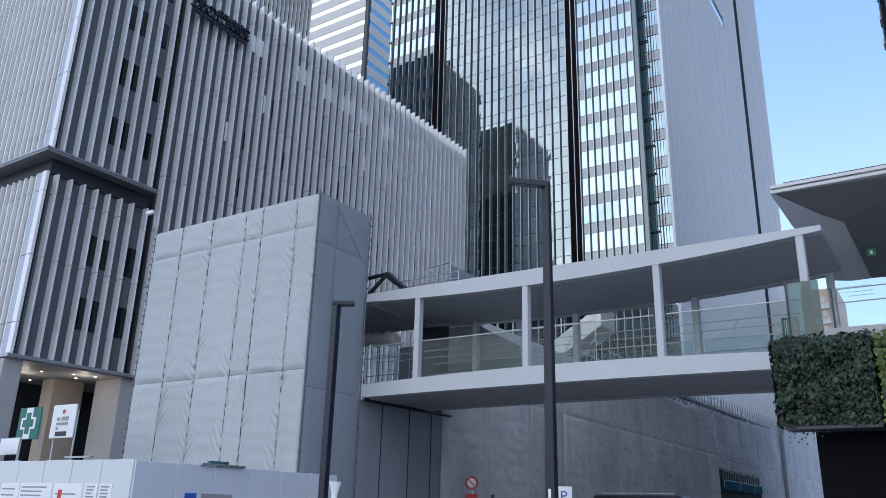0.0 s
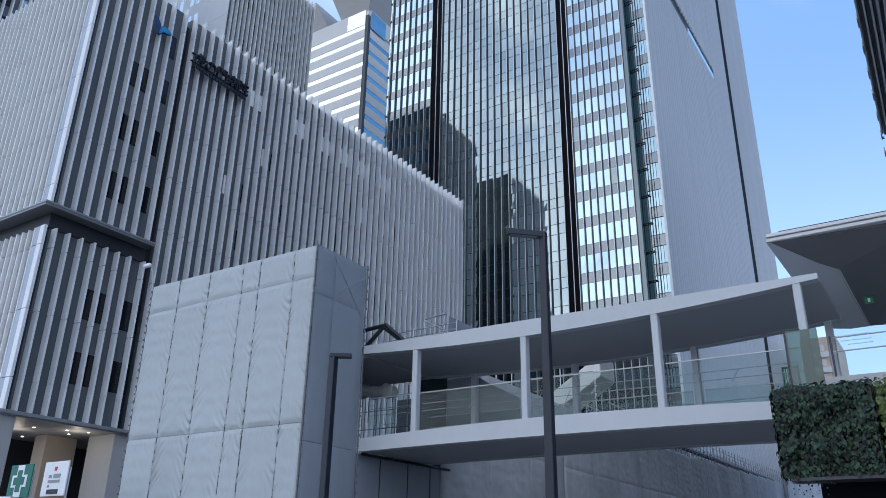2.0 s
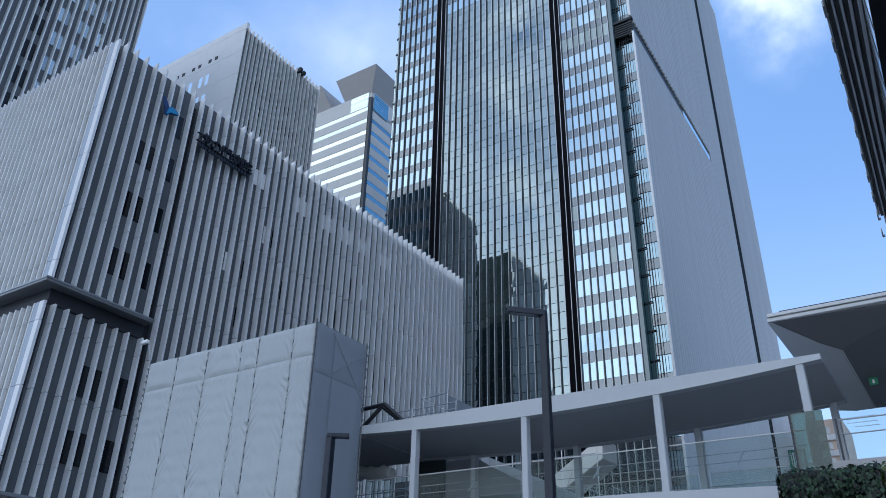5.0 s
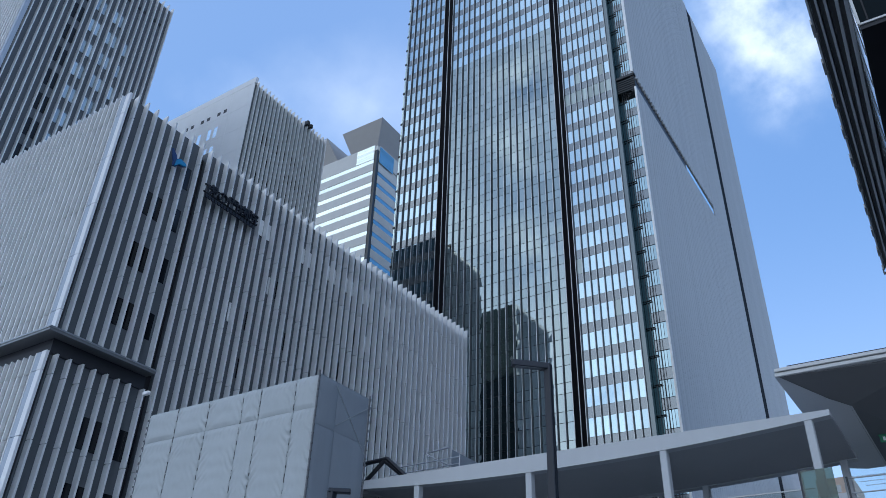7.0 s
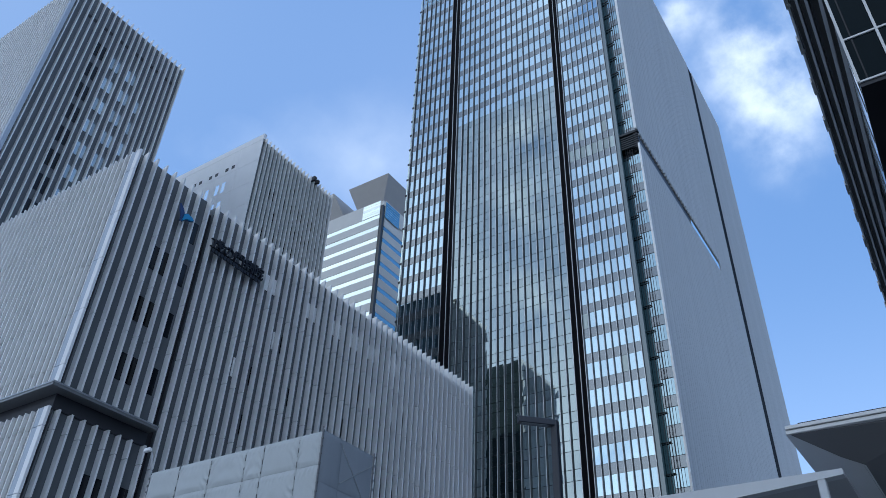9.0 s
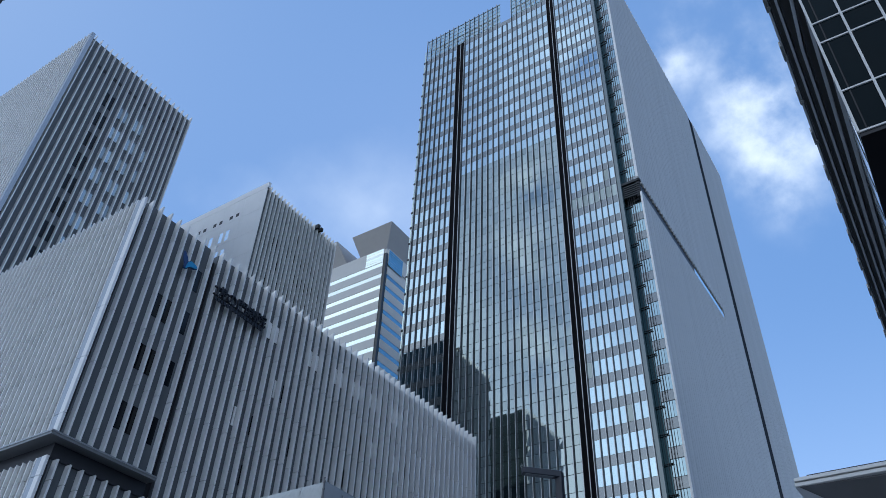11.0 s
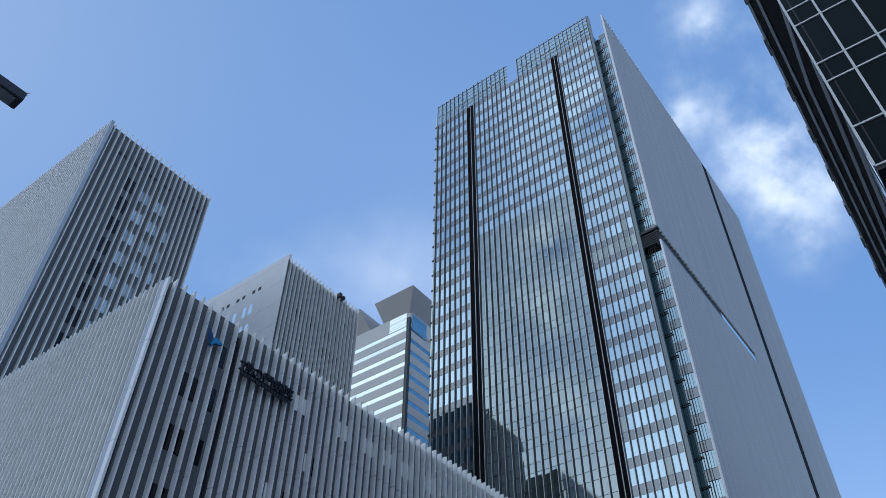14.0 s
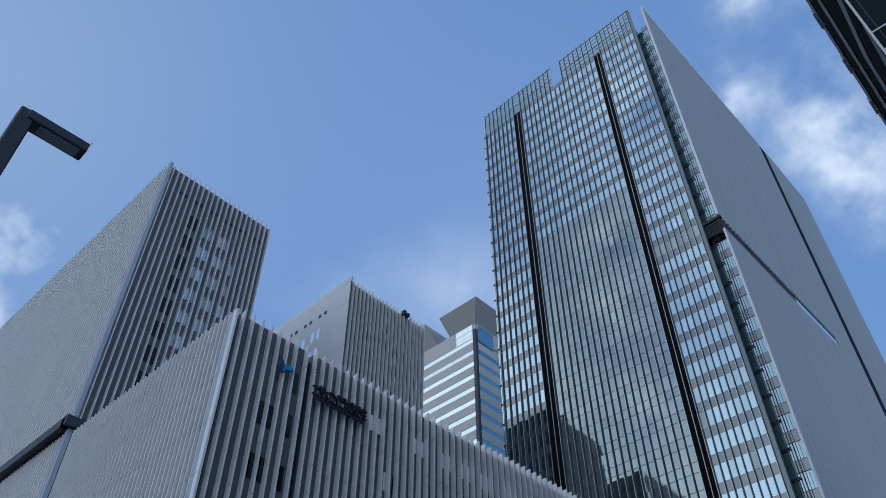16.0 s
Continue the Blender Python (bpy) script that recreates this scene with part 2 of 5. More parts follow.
# ---- building helpers ----
def box(bm, x0, x1, y0, y1, z0, z1):
    v = [bm.verts.new(p) for p in ((x0, y0, z0), (x1, y0, z0), (x1, y1, z0), (x0, y1, z0), (x0, y0, z1), (x1, y0, z1), (x1, y1, z1), (x0, y1, z1))]
    for q in ((3, 2, 1, 0), (4, 5, 6, 7), (0, 1, 5, 4), (1, 2, 6, 5), (2, 3, 7, 6), (3, 0, 4, 7)):
        bm.faces.new([v[i] for i in q])


def mesh_of(bm, mat, name="m", bevel=0.0):
    if bevel:
        bmesh.ops.bevel(bm, geom=bm.edges[:], offset=bevel, segments=1, affect="EDGES", profile=0.5)
    bmesh.ops.recalc_face_normals(bm, faces=bm.faces[:])
    me = bpy.data.meshes.new(name)
    bm.to_mesh(me)
    bm.free()
    me.materials.append(mat)
    return me


def boxes(mat, *specs, bevel=0.0):
    bm = bmesh.new()
    for s in specs:
        box(bm, *s)
    return mesh_of(bm, mat, bevel=bevel)


def thing(name, label, category, group="", kind="", at=(0, 0, 0)):
    ob = new(name)
    ob.location = at
    return tagged(ob, label, category, group, kind)


def part(name, me, parent, label="", at=(0, 0, 0), kind="", rot=None):
    ob = new(name, me)
    ob.parent = parent
    ob.location = at
    if rot:
        ob.rotation_euler = rot
    if label or kind:
        tagged(ob, label, kind=kind)
    return ob


def solo(name, me, label, category, group="", kind="", at=(0, 0, 0)):
    ob = new(name, me)
    ob.location = at
    return tagged(ob, label, category, group, kind)


def tube(bm, a, b, r, n=8):
    a, b = Vector(a), Vector(b)
    d = (b - a).normalized()
    s = d.cross(Vector((0, 0, 1)) if abs(d.z) < 0.9 else Vector((1, 0, 0))).normalized()
    t = d.cross(s)
    ring = [[bm.verts.new(p + (s * math.cos(2 * math.pi * i / n) + t * math.sin(2 * math.pi * i / n)) * r) for i in range(n)] for p in (a, b)]
    for i in range(n):
        bm.faces.new((ring[0][i], ring[0][(i + 1) % n], ring[1][(i + 1) % n], ring[1][i]))
    bm.faces.new(ring[0][::-1])
    bm.faces.new(ring[1])


def tubes(mat, *specs, r=0.024, n=8):
    bm = bmesh.new()
    for a, b in specs:
        tube(bm, a, b, r, n)
    return mesh_of(bm, mat)


def prism(bm, pts, axis, a, b):
    """A polygon given in the two other axes, drawn out along axis from a to b."""
    def put(p, q):
        return {"x": (q, *p), "y": (p[0], q, p[1]), "z": (*p, q)}[axis]
    lo, hi = [bm.verts.new(put(p, a)) for p in pts], [bm.verts.new(put(p, b)) for p in pts]
    bm.faces.new(lo)
    bm.faces.new(hi[::-1])
    for i in range(len(pts)):
        j = (i + 1) % len(pts)
        bm.faces.new((lo[j], lo[i], hi[i], hi[j]))


rnd = random.Random(7)

# ---- ground ----
ground = solo("ground", boxes(ASPHALT, (-1500, 1500, -1500, 1500, -0.5, 0.0)), "grey asphalt street reaching to the horizon", "ground", kind="structure")
pavement = solo("pavement", boxes(PAVING, (-9.5, 14, -30, 160, 0.0, 0.15), (-90, -15.2, -30, 19, 0.0, 0.15)), "grey paved footway with raised kerb beside the road", "pavement", kind="structure")


# ---- office tower ----
FX0, FX1, FXS, FY = -80.2, -32.5, -29.0, 102.3
STOREY, SILL, WIN = 4.5, 96.7, 2.75
PIL = ((-70.4, -68.1), (-44.4, -42.5))
ROOF = 172.0
TOWER_SCALE = 0.962


def jittered_panes(mat, cells, y, amount=0.0024):
    """Thin panes, each a hair out of true, as real glazing is."""
    bm = bmesh.new()
    for x0, x1, z0, z1 in cells:
        d = [rnd.uniform(-amount, amount) for _ in range(4)]
        f = [bm.verts.new(p) for p in ((x0, y + d[0], z0), (x1, y + d[1], z0), (x1, y + d[2], z1), (x0, y + d[3], z1))]
        b = [bm.verts.new((v.co.x, y + 0.05, v.co.z)) for v in f]
        bm.faces.new(f)
        for i in range(4):
            j = (i + 1) % 4
            bm.faces.new((f[j], f[i], b[i], b[j]))
    return mesh_of(bm, mat)


def office_tower():
    t = thing("office_tower", "tall glass office tower with grey spandrels and ribbed metal side", "office tower", at=(0, 0, 1.6 * (1 - TOWER_SCALE)))
    t.scale = (TOWER_SCALE,) * 3
    part("core", boxes(RECESS, (FX0 + 0.4, FXS - 0.9, FY + 2.4, 193.4, -0.4, ROOF)), t, "dark inner block of the tower")
    part("backing", boxes(RECESS, (FX0 + 0.1, FX1, FY + 0.35, FY + 2.4, 0, ROOF)), t)
    sections = ((FX0, PIL[0][0], 7, False), (PIL[0][1], PIL[1][0], 17, True), (PIL[1][1], FX1 - 0.75, 8, False))
    edges, pane, dark, span = [], [], [], []
    storeys = [SILL + STOREY * k for k in range(-21, 17)]
    right = []
    for x0, x1, n, centre in sections:
        w = (x1 - x0) / n
        for i in range(n):
            a, b = x0 + i * w, x0 + (i + 1) * w
            for z in storeys:
                low = centre and z < 120
                win = (a + 0.05, b - 0.05, z + 0.03, z + WIN - 0.03)
                if low:
                    dark.append(win)
                    dark.append((a + 0.05, b - 0.05, z + WIN + 0.06, z + STOREY - 0.06))
                else:
                    (right if n == 8 else pane).append(win)
                    span.append((a + 0.02, b - 0.02, z + WIN + 0.03, z + STOREY - 0.03))
        edges += [x0 + i * w for i in range(n + 1)]
    part("glazing", jittered_panes(TOWERGLASS, pane, FY), t, "rows of sky-reflecting windows", kind="stuff")
    part("centre_glazing", jittered_panes(DARKGLASS, dark, FY), t, "dark reflecting glass of the middle bays", kind="stuff")
    part("spandrel_cladding", jittered_panes(SPANDREL, span, FY - 0.03, 0.003), t, "grey spandrel panels between the window rows", kind="stuff")
    x0, x1, z0, z1 = right[0]
    shapes = [jittered_panes(TOWERGLASS, [(0, x1 - x0, 0, WIN)], 0) for _ in range(6)]
    blinds = [jittered_panes(BLINDPANE, [(0, x1 - x0, 0, WIN)], 0) for _ in range(6)]
    for i, (x0, x1, z0, z1) in enumerate(right):
        if z0 > 20:
            blind = 100 < z0 < 102 or rnd.random() < 0.012
            o = part("window_pane", (blinds if blind else shapes)[rnd.randrange(6)], t, at=(x0, FY + rnd.uniform(-0.004, 0.004), z0))
    # mullion fins run the full height
    # dark sides and bright noses paint in how the fins catch the sky
    fin = boxes(MULLION, (-0.045, 0.045, -0.36, 0.0, 0, 1), (-0.05, 0.05, -0.385, -0.362, 0, 1))
    fin.materials.append(MULLNOSE)
    for f in fin.polygons:
        f.material_index = 1 if f.center.y < -0.361 else 0
    for x in edges:
        top = 182.0 if not (-57.4 < x < -54.4) else ROOF
        o = part("mullion", fin, t, at=(x, FY, 0))
        o.scale = (1, 1, top)
    # bronze pilasters with a light central strip
    for a, b in PIL:
        p = part("pilaster", boxes(PILASTER, (a, b, FY - 0.15, FY + 0.3, 0, 173.0)), t, "dark bronze vertical strip")
        part("strip", boxes(MULLNOSE, ((a + b) / 2 - 0.05, (a + b) / 2 + 0.05, FY - 0.27, FY - 0.152, 0, 172.6)), p)
    # right end of the glazing: a pale glass return, then the recessed corner
    part("glass_return", boxes(RETURN, (FX1 - 0.75, FX1, FY - 0.1, FY + 0.3, 0, 181.0)), t)
    shelf = boxes(BLACKMETAL, (0, 1.05, -0.3, 0, 0, 0.08))
    cw = jittered_panes(CORNERGLASS, [(0.72, 1.46, 0, 2.6), (1.52, 2.26, 0, 2.6), (2.32, 3.04, 0, 2.6)], 0)
    cs = boxes(SPANDREL, (0.72, 3.05, 0, 0.1, 0, 1.7))
    part("corner_return", boxes(TEALDARK, (FX1, FX1 + 0.06, FY + 0.32, FY + 1.74, 0, 172)), t, "dark teal glass beside the corner recess")
    part("corner_glazing", boxes(TEALDARK, (FX1 + 0.07, FX1 + 0.76, FY + 1.66, FY + 1.74, 0, 172)), t, "dark teal glass in the corner recess")
    part("corner_back", boxes(BAND, (FX1, FXS - 0.5, FY + 1.75, FY + 2.3, 0, 172)), t)
    pipe = boxes(BLACKMETAL, (-0.035, 0.035, -0.05, 0.05, 0, 170))
    for dx in (0.55, 0.9, 1.3, 1.75):
        part("corner_post", pipe, t, at=(FX1 + dx, FY + 1.0, 0))
    for z in storeys:
        part("corner_window", cw, t, at=(FX1 + 0.08, FY + 1.6, z))
        part("corner_spandrel", cs, t, at=(FX1 + 0.05, FY + 1.55, z + 2.7))
        part("bracket", shelf, t, at=(FX1 + 0.1, FY + 1.5, z + 1.9))
    # glass screen round the roof
    for a, b in ((FX0 + 0.2, -57.4), (-54.4, FX1)):
        n = round((b - a) / 1.4)
        for i in range(n):
            for z in (172.2, 176.9):
                part("screen_pane", boxes(SCREEN, (a + (b - a) * i / n + 0.06, a + (b - a) * (i + 1) / n - 0.06, FY - 0.02, FY + 0.02, z, z + 4.5)), t)
        part("screen_rail", boxes(STEEL, *[(a, b, FY - 0.06, FY + 0.06, z, z + 0.1) for z in (173.6, 175.2, 178.4, 180.0)], (a, b, FY - 0.12, FY + 0.1, 176.72, 176.86), (a, b, FY - 0.12, FY + 0.1, 181.45, 181.6), *[(a + 0.6, b - 1.4, FY + 2.0, FY + 2.12, z, z + 0.16) for z in (173.4, 175.0, 176.6, 178.2, 179.8)]), t)
        part("screen_frame", boxes(FIN_EDGE, *[(a + (b - a) * i / n - 0.09, a + (b - a) * i / n + 0.09, FY + 1.2, FY + 1.35, 174.2 + 3.6 * (i % 2), 176.8 + 3.6 * (i % 2)) for i in range(1, n)]), t, "white steel frames behind the roof screen")
        part("screen_brace", tubes(STEEL, *[((a + (b - a) * (i + 0.5) / n, FY + 0.1, 174 + 3.5 * (i % 2)), (a + (b - a) * (i + 0.5) / n, FY + 2.1, 174.6 + 3.5 * (i % 2))) for i in range(n - 2)], *[((a + (b - a) * (i + 0.5) / n, FY + 2.1, 172), (a + (b - a) * (i + 0.5) / n, FY + 2.1, 180)) for i in range(n - 2)], r=0.07, n=5), t)
    part("roof_house", boxes(RECESS, (-78, -50, 112, 150, ROOF, 174.5)), t)
    # left end: a glass blade held off the wall by brackets
    part("end_blade", boxes(BLADE, (FX0 - 0.55, FX0 - 0.28, FY - 0.25, FY - 0.12, 5, 177.2)), t)
    hold = boxes(BLACKMETAL, (FX0 - 0.72, FX0, FY - 0.34, FY - 0.08, -0.2, 0.2))
    for z in storeys:
        part("end_bracket", hold, t, at=(0, 0, z + 3.6))
    # side wall of ribbed panels, with a slot, and black fill for a deep slit's shade
    part("wall_edge", boxes(FIN_EDGE, (FXS - 0.5, FXS - 0.05, FY - 0.12, FY + 0.05, 103.6, 178.4), (FXS - 0.2, FXS + 0.12, FY - 0.12, FY + 0.05, 0, 99.8)), t, "white edge strip of the side wall")
    pw = 1.2
    def rib(h):
        bm = bmesh.new()
        for j in range(3):
            box(bm, -0.3, 0.0 if j else -0.012, 0.008 + j * 0.395, 0.008 + (j + 1) * 0.395 - 0.007, 0, h)
        return mesh_of(bm, SIDE)
    panel = rib(1.0)
    n = int((164.2 - FY) / pw)
    for i in range(n + 24):
        y = FY + 0.08 + i * pw if i < n else 167.3 + (i - n) * pw
        if y > 193.2:
            break
        top = 178.0 + (min(y, 170) - FY) * 0.052
        if y < 150:
            o = part("side_panel", panel, t, at=(FXS, y, 103.4))
            o.scale = (1, 1, top - 103.4)
            o = part("side_panel", panel, t, at=(FXS + 0.1, y, 0))
            o.scale = (1, 1, 99.9)
        else:
            o = part("side_panel", panel, t, at=(FXS + 0.03, y, 0))
            o.scale = (1, 1, top)
        if i:
            part("panel_cap", bpy.data.meshes["cap"], t, at=(FXS, y, top))
    part("slit", boxes(PILASTER, (FXS - 0.9, FXS - 0.02, 163.8, 167.4, 0, 180.9)), t, "dark vertical slit in the side wall")
    part("rear_block", boxes(RECESS, (FXS - 0.9, FXS - 0.3, 167.4, 193.6, 0, 180.5)), t)
    part("slot", boxes(BLACKMETAL, (FXS - 0.9, FXS - 0.25, FY + 0.5, 150.2, 99.5, 103.6)), t, "dark horizontal slot along the side wall")
    part("slot_glass", boxes(STRIPEGLASS, (FXS - 0.2, FXS - 0.04, 131.0, 149.8, 100.0, 101.7)), t)
    tooth = boxes(SIDE, (-0.35, 0.04, 0, 0.55, 0, 0.9))
    for i in range(39):
        part("slot_tooth", tooth, t, at=(FXS, FY + 1 + i * 1.2, 102.6))
    part("notch_louvre", boxes(MULLION, *[(FX1 + 0.1, FXS - 0.1, FY + 0.4, FY + 0.7, 99.9 + 0.5 * k, 100.15 + 0.5 * k) for k in range(6)], (FX1, FXS, FY + 0.3, FY + 1.2, 103.1, 103.6)), t)
    return t


CORNERGLASS = mirror_glass("corner_glass", (0.34, 0.46, 0.52), 0.95)
TEALDARK = mirror_glass("corner_dark_teal_glass", (0.07, 0.125, 0.145), 0.9, 0.08)
BLADE = mirror_glass("end_blade_glass", (0.72, 0.84, 0.82), 0.75, 0.12)
BLINDPANE = mirror_glass("pane_with_blind", (0.50, 0.58, 0.57), 0.3, 0.12, 0.2)
cap_mesh = boxes(FIN_EDGE, (-0.3, 0.06, 0.3, 0.7, 0, 0.5))
cap_mesh.name = "cap"
office_tower()


# ---- hospital ----
AX, AY, AYE, ATOP, AXE = -41.0, 21.4, 67.0, 38.8, -65.7
PITCH, DEPTH = 0.83, 0.48


def fin_mesh(axis, length, depth, width, mat, slant=0.0):
    """A vertical fin panel that stands out along +x or -y, with a small open joint at its top."""
    bm = bmesh.new()
    if axis == "x":
        box(bm, 0, depth, -width / 2, width / 2, 0.0, length - 0.05)
    else:
        box(bm, -width / 2, width / 2, -depth, 0, 0.0, length - 0.03)
    if slant:
        for v in bm.verts:
            if v.co.z > length / 2:
                v.co.z -= slant * (1 - (abs(v.co.x) if axis == "x" else abs(v.co.y)) / depth)
    return mesh_of(bm, mat)


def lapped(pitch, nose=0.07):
    """One tall facade panel that leans out towards +x and ends in a thin nose, so that each laps over the next. Light
    is painted in: white nose, darker grey face.
    """
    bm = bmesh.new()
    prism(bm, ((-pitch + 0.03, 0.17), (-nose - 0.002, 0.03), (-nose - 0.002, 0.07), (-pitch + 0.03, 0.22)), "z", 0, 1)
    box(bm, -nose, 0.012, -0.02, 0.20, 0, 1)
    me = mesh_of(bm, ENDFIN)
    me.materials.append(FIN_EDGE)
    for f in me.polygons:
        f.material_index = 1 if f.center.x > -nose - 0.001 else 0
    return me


def hospital_podium():
    t = thing("hospital_podium", "grey hospital block clad in vertical aluminium fins above a glazed entrance", "hospital")
    wx, wy = AX - DEPTH, AY + DEPTH
    part("upper_wall", boxes(RECESS, (AXE, wx, wy, 28.25, 20.0, ATOP + 0.05), (AXE, wx, 28.9, AYE, 8.8, ATOP + 0.05)), t, "dark grey recessed wall behind the fins")
    part("lower_wall", boxes(RECESS, (AXE, wx - 0.02, wy + 0.02, 28.25, 8.8, 20.0)), t)
    part("shadow_joint", boxes(BLACKMETAL, (wx - 0.6, wx - 0.3, 28.25, 28.9, 8.8, ATOP - 0.6)), t, "black vertical joint")
    ph = 3.78
    lo, hi = 8.8, 19.3
    fm = fin_mesh("x", ph, DEPTH, 0.12, FIN)
    tip = fin_mesh("x", 2.0, DEPTH, 0.12, FIN, slant=0.14)
    rest = bmesh.new()
    def column(y, z0, z1, parts):
        z = z0
        joints = [9.0 + 1.55 + ph * k for k in range(-1, 9)]
        cuts = [z0] + [j for j in joints if z0 + 0.4 < j < z1 - 0.4] + [z1]
        for a, b in zip(cuts, cuts[1:]):
            if parts:
                last = b == z1 and z1 > 30
                o = part("fin_panel", tip if last else fm, t, at=(wx, y, a))
                o.scale = (1, 1, (b - a) / (2.0 if last else ph))
            else:
                box(rest, wx, AX, y - 0.06, y + 0.06, a, b - 0.03)
    ys = [24.585 + PITCH * j for j in range(-3, 4)] + [28.12]
    for y in ys:
        column(y, lo + 0.05, hi, True)
        column(y, 20.5, ATOP + 0.3, True)
    far = [29.0 + PITCH * j for j in range(46)]
    for i, y in enumerate(far):
        column(y, 8.85, ATOP + 0.25 + 0.012 * i, i < 24)
    part("far_cladding", mesh_of(rest, FIN), t, "rows of vertical fins", kind="stuff")
    # fins of the end wall towards the street
    xs = [AX - 1.0 - 0.62 * i for i in range(39)]
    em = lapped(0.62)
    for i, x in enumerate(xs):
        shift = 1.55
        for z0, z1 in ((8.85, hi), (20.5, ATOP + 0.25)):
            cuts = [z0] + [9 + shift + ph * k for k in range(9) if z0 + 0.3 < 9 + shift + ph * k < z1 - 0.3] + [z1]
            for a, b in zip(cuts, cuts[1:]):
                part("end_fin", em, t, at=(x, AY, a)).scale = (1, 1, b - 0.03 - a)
    part("end_wall_skin", boxes(ENDSKIN, (AXE, AX - 0.75, AY + 0.26, wy - 0.004, 8.85, hi), (AXE, AX - 0.75, AY + 0.26, wy - 0.004, 20.45, ATOP - 0.1)), t, "dark grey backing behind the end panels")
    # wide pale panels at the corner
    for z0, z1 in ((8.82, hi), (20.48, ATOP + 0.05)):
        cuts = [z0] + [z for z in (10.55 + ph * k for k in range(9)) if z0 + 0.4 < z < z1 - 0.4] + [z1]
        for a, b in zip(cuts, cuts[1:]):
            bm = bmesh.new()
            box(bm, AX - 0.42, AX + 0.02, AY - 0.05, AY + 0.12, a, b - 0.04)
            part("corner_panel", mesh_of(bm, FIN_EDGE), t, "pale aluminium corner panel")
            bm = bmesh.new()
            box(bm, AX - 0.93, AX - 0.43, AY - 0.02, AY + 0.12, a, b - 0.04)
            part("corner_panel", mesh_of(bm, PANEL2), t, "blue-grey aluminium panel beside the corner")
    # belt canopy between the blocks
    part("belt_recess", boxes(BAND, (AXE, wx + 0.15, wy - 0.15, 28.25, 19.32, 20.2)), t, "dark recessed belt")
    bm = bmesh.new()
    prism(bm, ((AXE, AY - 0.55), (AX + 0.55, AY - 0.55), (AX + 0.55, 28.25), (AX - 0.6, 28.25), (AX - 0.6, AY + 0.6), (AXE, AY + 0.6)), "z", 20.2, 20.46)
    part("belt_canopy", mesh_of(bm, BELT), t, "thin grey metal canopy belt")
    part("belt_edge", boxes(STEEL, (AX + 0.55, AX + 0.59, AY - 0.55, 28.25, 20.36, 20.46), (AXE, AX + 0.59, AY - 0.59, AY - 0.551, 20.36, 20.46)), t)
    # windows sit between the fins
    wd = boxes(WINDARK, (-0.02, 0.03, 0.05, PITCH - 0.05, 0, 1.85))
    def window(j0, z, me=wd):
        o = part("window", me, t, at=(wx, j0, z))
        return o
    for z in (10.9, 14.7, 22.6, 26.8, 30.9):
        for j in (0, 1, 3):
            window(24.585 + PITCH * j, z)
        if z < 20:
            window(24.585 + PITCH * 4 - 0.06, z)
    window(27.1, 34.6)
    wl = boxes(BLIND, (-0.02, 0.05, 0.12, 0.40, 0, 1.45), (-0.02, 0.05, 0.43, PITCH - 0.10, 0, 1.45))
    rim = boxes(BLACKMETAL, (-0.02, 0.03, 0.07, PITCH - 0.065, -0.05, 1.5))
    slim = boxes(BLIND, (-0.02, 0.06, PITCH - 0.30, PITCH - 0.12, 0, 1.5))
    slim_dark = boxes(WINDARK, (-0.02, 0.06, PITCH - 0.18, PITCH - 0.10, 0, 1.5))
    for y in (34.8, 40.2, 43.0, 45.2, 48.0, 51.0):
        j = round((y - 29.0) / PITCH)
        for k in (0, 1):
            window(29.0 + PITCH * (j + k), 34.9, wl)
            part("window_frame", rim, t, at=(wx, 29.0 + PITCH * (j + k), 34.9))
    r2 = random.Random(3)
    for z in (11.4, 15.2, 19.0, 22.8, 26.6, 30.4):
        for j in range(5, 40):
            if r2.random() < 0.22:
                window(29.0 + PITCH * j, z, slim_dark if r2.random() < 0.6 else slim)
    # entrance under the block
    part("soffit", boxes(SOFFIT, (AXE, AX + 0.1, AY - 0.1, AYE, 8.55, 8.8)), t, "grey soffit over the entrance")
    part("soffit_edge", boxes(STEEL, (AXE, AX + 0.28, AY - 0.28, AY - 0.1, 8.62, 8.8), (AX + 0.1, AX + 0.28, AY - 0.1, AYE, 8.62, 8.8)), t)
    part("column", boxes(CONCRETE, (AX - 1.5, AX - 0.05, AY - 0.25, 22.2, 0, 8.55), bevel=0.03), t, "broad smooth concrete column")
    part("wall_block", boxes(CONCRETE, (-43.6, AX - 0.12, 28.2, 31.5, 0, 8.55), bevel=0.02), t, "tan stone wall beside the entrance")
    part("inner_column", boxes(WARM, (AX - 5.4, AX - 4.2, 26.5, 28.5, 0, 8.55), bevel=0.02), t)
    part("inner_wall", boxes(BAND, (AXE, AX - 8, AY + 3, AYE, 0, 8.55)), t)
    lamp = boxes(DOWNLIGHT, (-0.055, 0.055, -0.055, 0.055, -0.02, 0))
    for x, y in ((AX - 1.2, 27.2), (AX - 1.6, 26.1), (AX - 2.4, 24.6), (AX - 3.6, 24.0), (AX - 4.6, 23.2), (AX - 2.8, 27.0), (AX - 5.6, 24.6), (AX - 6.3, 26.2), (AX - 5.0, 22.6)):
        part("downlight", lamp, t, at=(x, y, 8.545))
    for x, y in ((AX - 1.4, 26.6), (AX - 3.8, 24.4)):
        glow_lamp = new("entrance_lamp", bpy.data.lights.new("entrance_lamp", "POINT"))
        glow_lamp.data.energy, glow_lamp.data.color, glow_lamp.data.shadow_soft_size = 20, (1.0, 0.86, 0.68), 0.12
        glow_lamp.location = (x, y, 7.9)
    return t


